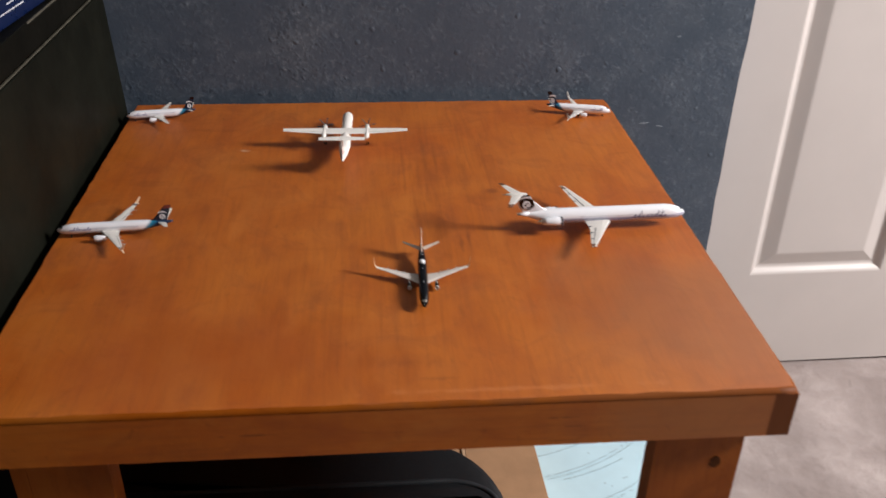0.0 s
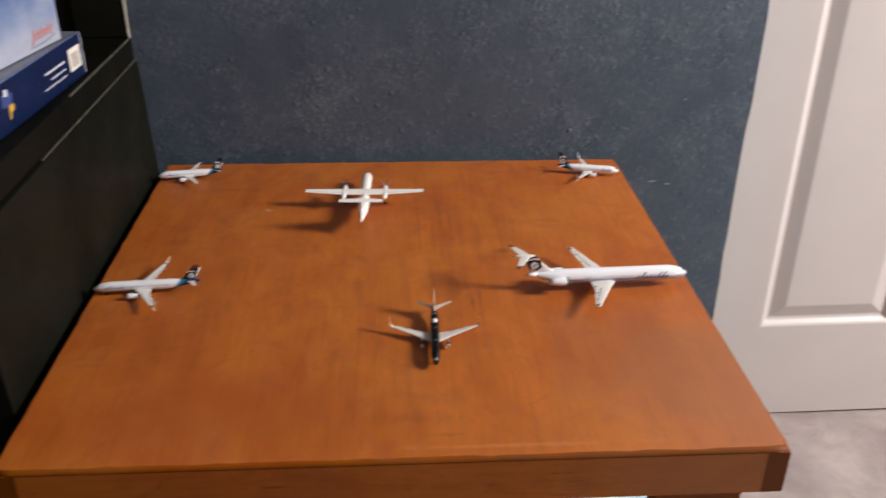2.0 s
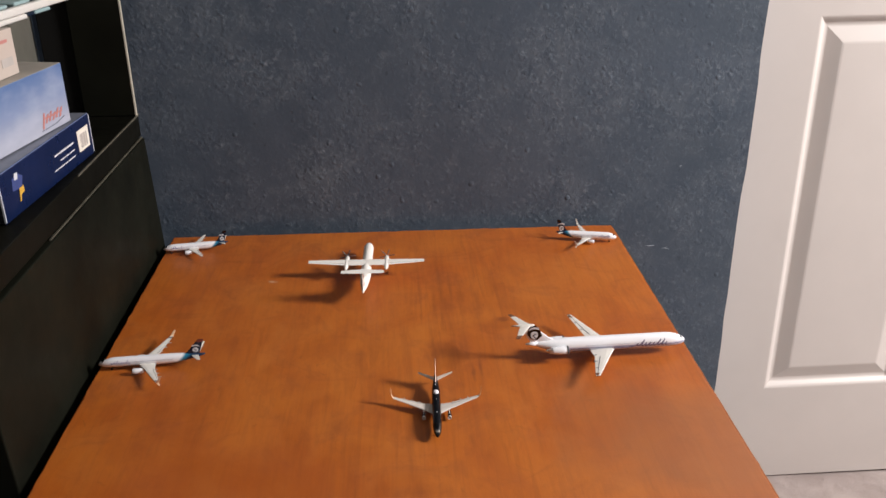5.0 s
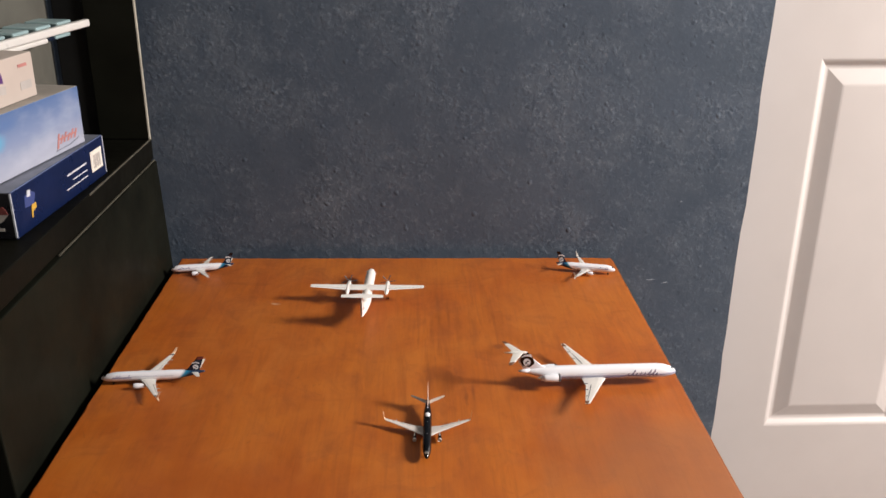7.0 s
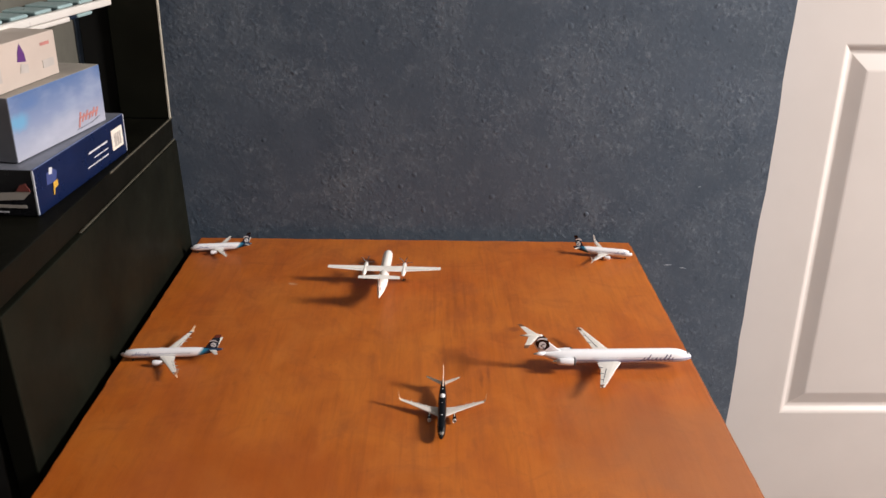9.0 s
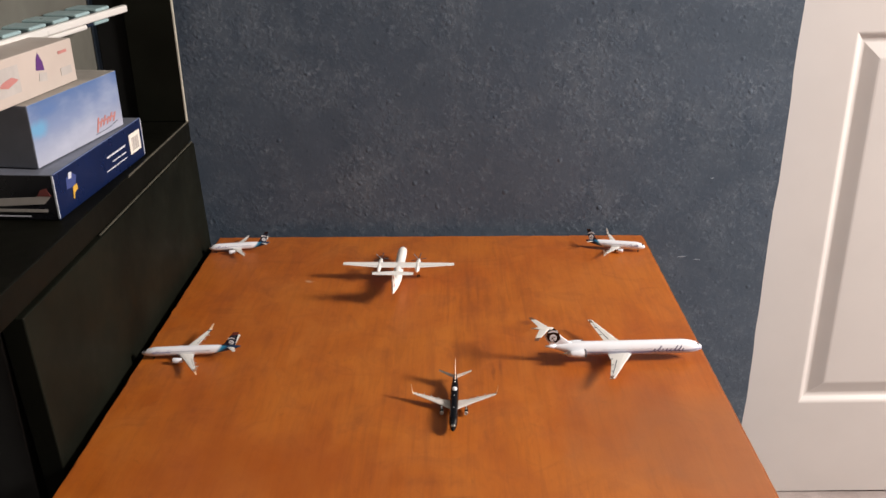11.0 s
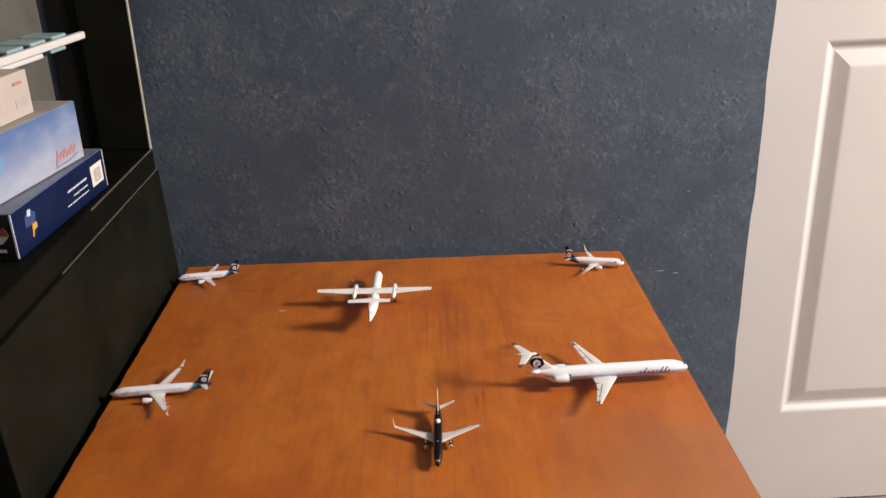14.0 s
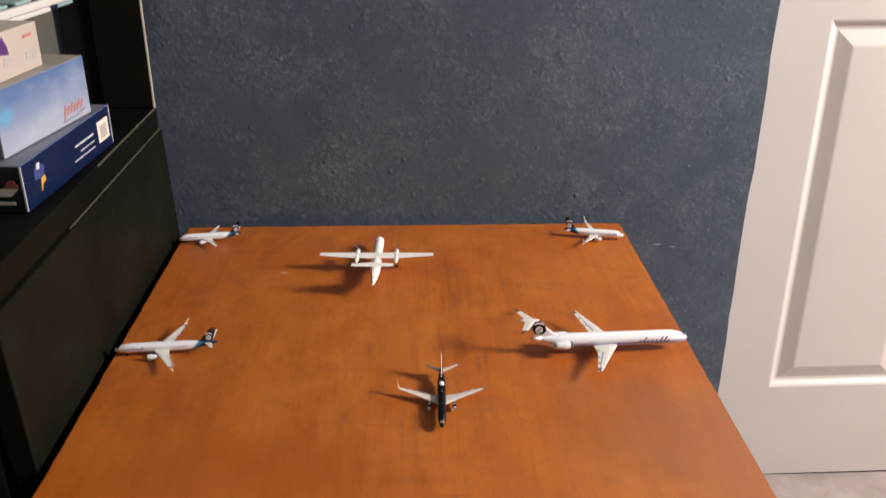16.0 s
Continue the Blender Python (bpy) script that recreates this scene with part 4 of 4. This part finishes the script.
def shaded_belly_livery(axis, radius):
    """White enamel above, a thin blue-grey line along the side and the belly's shade painted lilac-grey."""
    m = material("white_shaded_belly_enamel", (0.88, 0.88, 0.9), 0.28)
    n, l, b = nodes_of(m)
    c = n.new("ShaderNodeTexCoord")
    sep = n.new("ShaderNodeSeparateXYZ")
    l.new(c.outputs["Object"], sep.inputs["Vector"])
    k = n.new("ShaderNodeMapRange")
    k.inputs["From Min"].default_value, k.inputs["From Max"].default_value = axis - radius, axis + radius
    l.new(sep.outputs["Z"], k.inputs["Value"])
    # lilac carries the shade of the body's lower half as colour
    lilac, white, line = (0.56, 0.56, 0.68), (0.90, 0.90, 0.93), (0.16, 0.18, 0.30)
    l.new(ramp(n, l, k.outputs["Result"], [(0.30, lilac), (0.36, lilac), (0.37, line), (0.41, line), (0.42, lilac), (0.52, (0.74, 0.74, 0.83)), (0.56, white)]), b.inputs["Base Color"])
    return m


def rear_engine_jet():
    """A long thin jet with a T-tail and two engines beside the tail."""
    L, h = 0.169, 0.0625
    R = L * 0.0430
    axis = R * 2.20
    plane = empty("model_airplane", on_table(0.3005, 0.2585, 2.2))
    tagged(plane, "long white model jet with T-tail and grey cheat line", "model airplane", "model airplanes on the table")
    body = part("fuselage", fuselage(L * 0.965, R, L * 0.125, L * 0.20, 1.05, 0.45), shaded_belly_livery(axis, R), plane, smooth=True)
    for v in body.data.vertices:
        v.co.z += axis
    part("tail_cone", loft([ring_x(x, R * a, R * b, axis + R * 0.42, 0, 14) for x, a, b in ((-L * 0.93, 0.32, 0.40), (-L * 0.97, 0.26, 0.24), (-L * 1.0, 0.18, 0.10))]), WHITE_PLASTIC, plane, smooth=True)
    part("belly_fairing", loft([ring_x(x, R * a, R * b, axis - R * 0.7, 0, 16) for x, a, b in
                                ((-L * 0.40, 0.1, 0.05), (-L * 0.45, 0.8, 0.38), (-L * 0.52, 0.9, 0.44), (-L * 0.60, 0.8, 0.38), (-L * 0.66, 0.1, 0.05))]), GREY_WING, plane, smooth=True)
    xr, zr = -L * 0.440, axis - R * 0.70
    for side in (1, -1):
        st = [(xr, side * R * 0.3, zr, L * 0.165, (0, 1)), (xr - L * 0.068, side * h * 0.36, zr + h * 0.03, L * 0.095, (0, 1)), (xr - L * 0.192, side * h, zr + h * 0.085, L * 0.028, (0, 1))]
        wing = part("wing", surface(st, 0.10), CREAM_WING, plane)
        part("spoiler_line", wing_line(st, 0.62, 0.68, 0.05, 0.048, 0.040, 0.042), DARK_PANEL, wing)
        for f in (0.30, 0.52, 0.74):
            xx, yy, zz = xr - L * (0.050 + 0.125 * f) - L * (0.088 - 0.062 * f), side * h * f, zr + h * (0.01 + 0.075 * f)
            part("flap_fairing", loft([ring_x(xx + L * d, L * r, L * r, zz, yy, 8) for d, r in ((0.012, 0.0008), (0.006, 0.0024), (-0.006, 0.0024), (-0.012, 0.0008))]), DARK_PANEL, wing)
        x, y, z, c, u = st[-1]
        part("wing_tip", surface([(x + 0.0015, y - side * h * 0.09, z - h * 0.0075, c * 1.16, (0, 1)), (x - L * 0.006, y + side * h * 0.012, z, c * 0.8, (0, 1))], 0.13), TIP_BROWN, wing, "brown tip")
        ht = [(-L * 0.972, side * R * 0.05, axis + R * 3.45, L * 0.066, (0, 1)), (-L * 1.062, side * h * 0.40, axis + R * 3.40, L * 0.026, (0, 1))]
        tail = part("tailplane", surface(ht, 0.10), CREAM_WING, plane)
        part("tailplane_tip", surface([tuple(a + (b - a) * f for a, b in zip(ht[0][:3], ht[1][:3])) + ((ht[0][3] + (ht[1][3] - ht[0][3]) * f) * 1.05, (0, 1)) for f in (0.80, 1.02)], 0.12), TIP_BROWN, tail, "brown tip")
        eng = nacelle(-L * 0.752, side * R * 1.45, axis - R * 0.05, L * 0.115, R * 0.55, (WHITE_PLASTIC, DARK_PANEL, METAL), plane)
        part("pylon", block(-L * 0.85, -L * 0.77, *sorted((side * R * 0.6, side * R * 1.15)), axis - R * 0.12, axis + R * 0.05), WHITE_PLASTIC, eng)
        part("intake_lip", lathe_x([(-L * 0.7515, R * 0.44), (-L * 0.748, R * 0.52), (-L * 0.752, R * 0.62), (-L * 0.760, R * 0.60)], side * R * 1.45, axis - R * 0.05, 16), DARK_PANEL, eng)
        wheel_leg(-L * 0.545, side * h * 0.17, axis - R * 0.75, R * 0.30, plane, "main_gear", R * 0.20)
        bm = bmesh.new()
        for i in range(40):
            block(-L * 0.175 - i * L * 0.0118, -L * 0.1700 - i * L * 0.0118, *sorted((side * R * 0.95, side * R * 1.003)), axis + R * 0.14, axis + R * 0.24, 0, 1, bm)
        part("window_row", bm, PALE_INK, plane)
        cursive(plane, -L * 0.130, -L * 0.335, axis - R * 0.30, R * 0.84, side, R, axis, SCRIPT_INK, 11)
        part("name_underline", loft([[(x, side * R * 1.012, axis - R * z), (x, side * R * 0.9, axis - R * z), (x, side * R * 0.9, axis - R * (z + 0.07)), (x, side * R * 1.012, axis - R * (z + 0.07))] for x, z in ((-L * 0.33, 0.30), (-L * 0.38, 0.36), (-L * 0.46, 0.40))]), SCRIPT_INK, plane)
    fin = part("fin", surface([(-L * 0.800, 0, axis + R * 0.6, L * 0.165, (1, 0)), (-L * 0.858, 0, axis + R * 1.35, L * 0.130, (1, 0)), (-L * 0.962, 0, axis + R * 3.4, L * 0.078, (1, 0))], 0.09), WHITE_PLASTIC, plane)
    for side in (1, -1):
        d = L * 0.045
        part("fin_badge", disc(-L * 0.948, side * L * 0.0060, axis + R * 2.2, 0, 0, L * 0.0014, side, [(d * 0.0, R * 1.2), (-d * 0.80, R * 0.95), (-d * 1.05, 0.0), (-d * 0.72, -R * 0.75), (d * 0.35, -R * 1.1), (d * 1.0, -R * 0.5), (d * 0.75, R * 0.35)]), MODEL_BLACK, fin, "black badge panel")
        fin_emblem(fin, -L * 0.953, axis + R * 2.20, L * 0.028, R * 0.95, side, L * 0.0074, PALE_MODEL_GREY, MODEL_BLACK)
    part("tail_bullet", loft([ring_x(-L * x, R * a, R * a * 0.8, axis + R * 3.45, 0, 10) for x, a in ((0.950, 0.06), (0.965, 0.20), (1.0, 0.27), (1.05, 0.22), (1.095, 0.05))]), CREAM_WING, plane, smooth=True)
    part("windscreen", loft([ring_x(x, R * r, R * r * 0.35, axis + R * z, 0, 12) for x, r, z in ((-L * 0.022, 0.34, 0.22), (-L * 0.030, 0.40, 0.34), (-L * 0.038, 0.38, 0.42))]), DARK_PANEL, plane)
    return plane


rear_engine_jet()


WARM_WHITE = worn("warm_white_enamel_model", (0.93, 0.89, 0.83), 0.35, 0.02, 60, 0.0)


def turboprop():
    """A high-wing twin turboprop with a T-tail."""
    L, h = 0.152, 0.0715
    R = L * 0.0415
    axis = R * 2.4
    plane = empty("model_airplane", on_table(-0.0345, 0.532, 88.3))
    tagged(plane, "all-white model turboprop with straight high wing and T-tail", "model airplane", "model airplanes on the table")
    body = part("fuselage", fuselage(L, R, L * 0.11, L * 0.36, 1.0, 0.75), WARM_WHITE, plane, smooth=True)
    for v in body.data.vertices:
        v.co.z += axis
    xr, zr = -L * 0.420, axis + R * 0.98
    part("wing_fairing", loft([ring_x(x, R * a, R * b, axis + R * 0.80, 0, 14) for x, a, b in ((-L * 0.40, 0.2, 0.05), (-L * 0.45, 0.62, 0.30), (-L * 0.56, 0.62, 0.30), (-L * 0.64, 0.2, 0.05))]), WARM_WHITE, plane, smooth=True)
    for side in (1, -1):
        st = [(xr, 0.0002 * side, zr, L * 0.105, (0, 1)), (xr, side * h * 0.36, zr, L * 0.105, (0, 1)), (xr - L * 0.022, side * h, zr + h * 0.02, L * 0.052, (0, 1))]
        wing = part("wing", surface(st, 0.13), WARM_WHITE, plane)
        part("flap_line", wing_line(st, 0.74, 0.78, 0.052, 0.049, 0.040, 0.044), GREY_WING, wing)
        part("aileron_gap", block(*sorted((xr - L * 0.062, xr - L * 0.058)), *sorted((side * h * 0.60, side * h * 0.80)), zr + L * 0.0042, zr + L * 0.0058), DARK_PANEL, wing)
        y = side * h * 0.345
        eng = part("engine", lathe_x([(xr + L * 0.085, R * 0.18), (xr + L * 0.080, R * 0.36), (xr + L * 0.03, R * 0.50), (xr - L * 0.06, R * 0.52), (xr - L * 0.13, R * 0.40), (xr - L * 0.165, R * 0.12)], y, zr - R * 0.28, 16), WARM_WHITE, plane, smooth=True)
        prop = part("propeller_hub", lathe_x([(xr + L * 0.105, R * 0.03), (xr + L * 0.098, R * 0.14), (xr + L * 0.086, R * 0.19)], y, zr - R * 0.28, 12), DARK_PANEL, eng)
        for i in range(6):
            a = i * math.pi / 3 + 0.35
            bm = block(-0.0003, 0.0003, -0.0005, 0.0005, R * 0.12, R * 1.6, 0.0003, 1)
            bmesh.ops.transform(bm, verts=bm.verts, matrix=Matrix.Translation((xr + L * 0.092, y, zr - R * 0.28)) @ Matrix.Rotation(a, 4, "X"))
            part("propeller_blade", bm, DARK_PANEL, eng)
        wheel_leg(xr + L * 0.02, y, zr - R * 0.5, R * 0.24, plane, "main_gear", R * 0.16)
        part("tailplane", surface([(-L * 0.905, side * 0.0001, axis + R * 4.4, L * 0.075, (0, 1)), (-L * 0.925, side * h * 0.345, axis + R * 4.4, L * 0.050, (0, 1))], 0.11), WARM_WHITE, plane)
    wheel_leg(-L * 0.085, 0, axis - R * 0.8, R * 0.28, plane, "nose_gear", R * 0.16)
    part("fin", surface([(-L * 0.70, 0, axis + R * 0.75, L * 0.27, (1, 0)), (-L * 0.80, 0, axis + R * 1.5, L * 0.175, (1, 0)), (-L * 0.885, 0, axis + R * 4.4, L * 0.095, (1, 0))], 0.10), WARM_WHITE, plane)
    part("fin_mark", block(-L * 0.945, -L * 0.905, -L * 0.0092, -L * 0.0085, axis + R * 1.4, axis + R * 1.9), RED, plane)
    part("fin_line", block(-L * 0.975, -L * 0.955, L * 0.0065, L * 0.0075, axis + R * 1.1, axis + R * 2.6), DARK_PANEL, plane)
    part("windscreen", loft([ring_x(x, R * r, R * r * 0.35, axis + R * z, 0, 12) for x, r, z in ((-L * 0.030, 0.42, 0.26), (-L * 0.040, 0.54, 0.44), (-L * 0.052, 0.46, 0.54))]), DARK_PANEL, plane)
    return plane


turboprop()


# ---- under the table ----
def black_case():
    case = empty("suitcase", pose(0, 0, 0))
    tagged(case, "black soft-sided suitcase with rounded corners under the table", "suitcase")
    cloth = worn("black_case_cloth", (0.0065, 0.0078, 0.0095), 0.5, 0.2, 160, 0.0006)
    pipe = worn("dark_grey_case_piping", (0.026, 0.030, 0.034), 0.45, 0.2, 60, 0.0002)

    def outline(inset, z, back=0.243, reach=0.122, rx=0.100, ry=0.118, k=10):
        x0, x1, y0, y1 = -0.318 + inset, reach - inset, 0.088 + inset, back - inset
        pts = []
        for cx, cy, a, r1, r2 in ((x1 - rx, y1 - ry, 0, rx, ry), (x0 + 0.02, y1 - 0.02, 90, 0.02, 0.02), (x0 + 0.02, y0 + 0.03, 180, 0.02, 0.03), (x1 - rx, y0 + 0.03, 270, rx, 0.03)):
            pts += [(cx + r1 * math.cos(radians(a + 90 * i / k)), cy + r2 * math.sin(radians(a + 90 * i / k)), z) for i in range(k + 1)]
        return pts

    def tube(name, path, r):
        rings = []
        for i, p in enumerate(path):
            d = (Vector(path[(i + 1) % len(path)]) - Vector(path[i - 1])).normalized()
            out = Vector((d.y, -d.x, 0))
            rings.append([tuple(Vector(p) + r * (math.cos(k * math.pi / 4) * out + math.sin(k * math.pi / 4) * Vector((0, 0, 1)))) for k in range(8)])
        part(name, loft(rings + rings[:1], False), pipe, case, smooth=True)

    levels = [(0.012, 0.0), (0.0, 0.012), (-0.004, 0.20), (-0.003, 0.265), (0.0, 0.276), (0.006, 0.281), (0.016, 0.283), (0.03, 0.2835)]
    part("shell", loft([outline(i, z) for i, z in levels]), cloth, case, smooth=True)
    part("front_pocket", loft([outline(i + 0.004, z, 0.172, 0.116, 0.055, 0.035) for i, z in ((0.0, 0.282), (0.001, 0.288), (0.006, 0.292), (0.02, 0.2925))]), cloth, case, smooth=True)
    tube("piping", outline(0.006, 0.2905, 0.172, 0.116, 0.055, 0.035), 0.0028)
    part("zip_band", loft([outline(-0.0052, 0.175), outline(-0.0052, 0.188)], False), pipe, case)


black_case()

card = empty("cardboard_box", pose(0.117, 0.415, 0, 0, 0, 1.0))
tagged(card, "plain tan cardboard box lying under the table", "box")
part("carton", block(-0.095, 0.095, -0.105, 0.115, 0.0, 0.085, 0.0015), TAN_CARD, card)
part("flap", block(-0.004, 0.0955, -0.1045, 0.1145, 0.0853, 0.0880, 0.0008), TAN_CARD, card)
part("flap_edge", block(-0.0085, -0.0042, -0.1045, 0.1145, 0.0853, 0.0876, 0.0004), worn("pale_cut_card_edge", (0.54, 0.35, 0.21), 0.7, 0.08, 90, 0.0), card)


# lines of unreadable print: place up the page, start, end, how closely filled
LINES = [(0.066, -0.085, 0.060, 0.9), (0.050, -0.03, 0.01, 0.4), (0.024, -0.080, 0.075, 0.85), (0.018, -0.078, 0.080, 0.9), (0.011, -0.060, 0.045, 0.9),
         (-0.012, -0.010, 0.040, 0.35), (-0.020, 0.0, 0.03, 0.4), (-0.045, -0.075, 0.06, 0.85), (-0.052, -0.075, 0.03, 0.85), (-0.09, -0.075, 0.05, 0.7)]


def printed_sheet(name, x, y, z, turn, w, d, seed):
    sheet = empty(name, pose(x, y, z, 0, 0, turn))
    tagged(sheet, "pale blue printed paper sheet lying on the carpet", "paper")
    rng = random.Random(seed)
    bm = bmesh.new()
    k = 10
    rows = [[bm.verts.new((w * (i / k - 0.5), d * (j / k - 0.5), 0.0015 * math.sin(i * 0.9 + j * 0.6) + 0.0016)) for i in range(k + 1)] for j in range(k + 1)]
    low = [[bm.verts.new((v.co.x, v.co.y, v.co.z - 0.0003)) for v in row] for row in rows]
    for g in (rows, low):
        for j in range(k):
            for i in range(k):
                bm.faces.new((g[j][i], g[j][i + 1], g[j + 1][i + 1], g[j + 1][i]))
    part("page", bm, worn("pale_blue_paper", (0.55, 0.76, 0.84), 0.7, 0.03, 30, 0.0), sheet, smooth=True)
    ink = worn("faint_grey_ink", (0.30, 0.42, 0.46), 0.7, 0.08, 80, 0.0)
    for y0, x0, x1, dense in LINES:
        x = x0
        while x < x1:
            step = rng.uniform(0.0025, 0.0065)
            if rng.random() < dense:
                y = y0 + 1.6 * (x - x0) ** 2 + rng.uniform(-0.0003, 0.0003)
                part("print_bar", block(x, x + step, y, y + rng.uniform(0.0006, 0.0012), 0.0033, 0.0036), ink, sheet)
            x += step + rng.uniform(0.0006, 0.0016)
    return sheet


printed_sheet("paper_sheet", 0.325, 0.44, 0.0015, 12, 0.216, 0.28, 5)


# ---- beside the table ----
board = empty("wooden_board", pose(0.395, 0.330, 0, 0, 0, 0))
tagged(board, "dark brown wooden board lying on the carpet", "board")
part("plank", block(0.040, 0.091, -0.30, 0.095, 0.0003, 0.012, 0.0015), worn("dark_brown_wood", (0.035, 0.018, 0.012), 0.5, 0.3, 40, 0.0003), board)
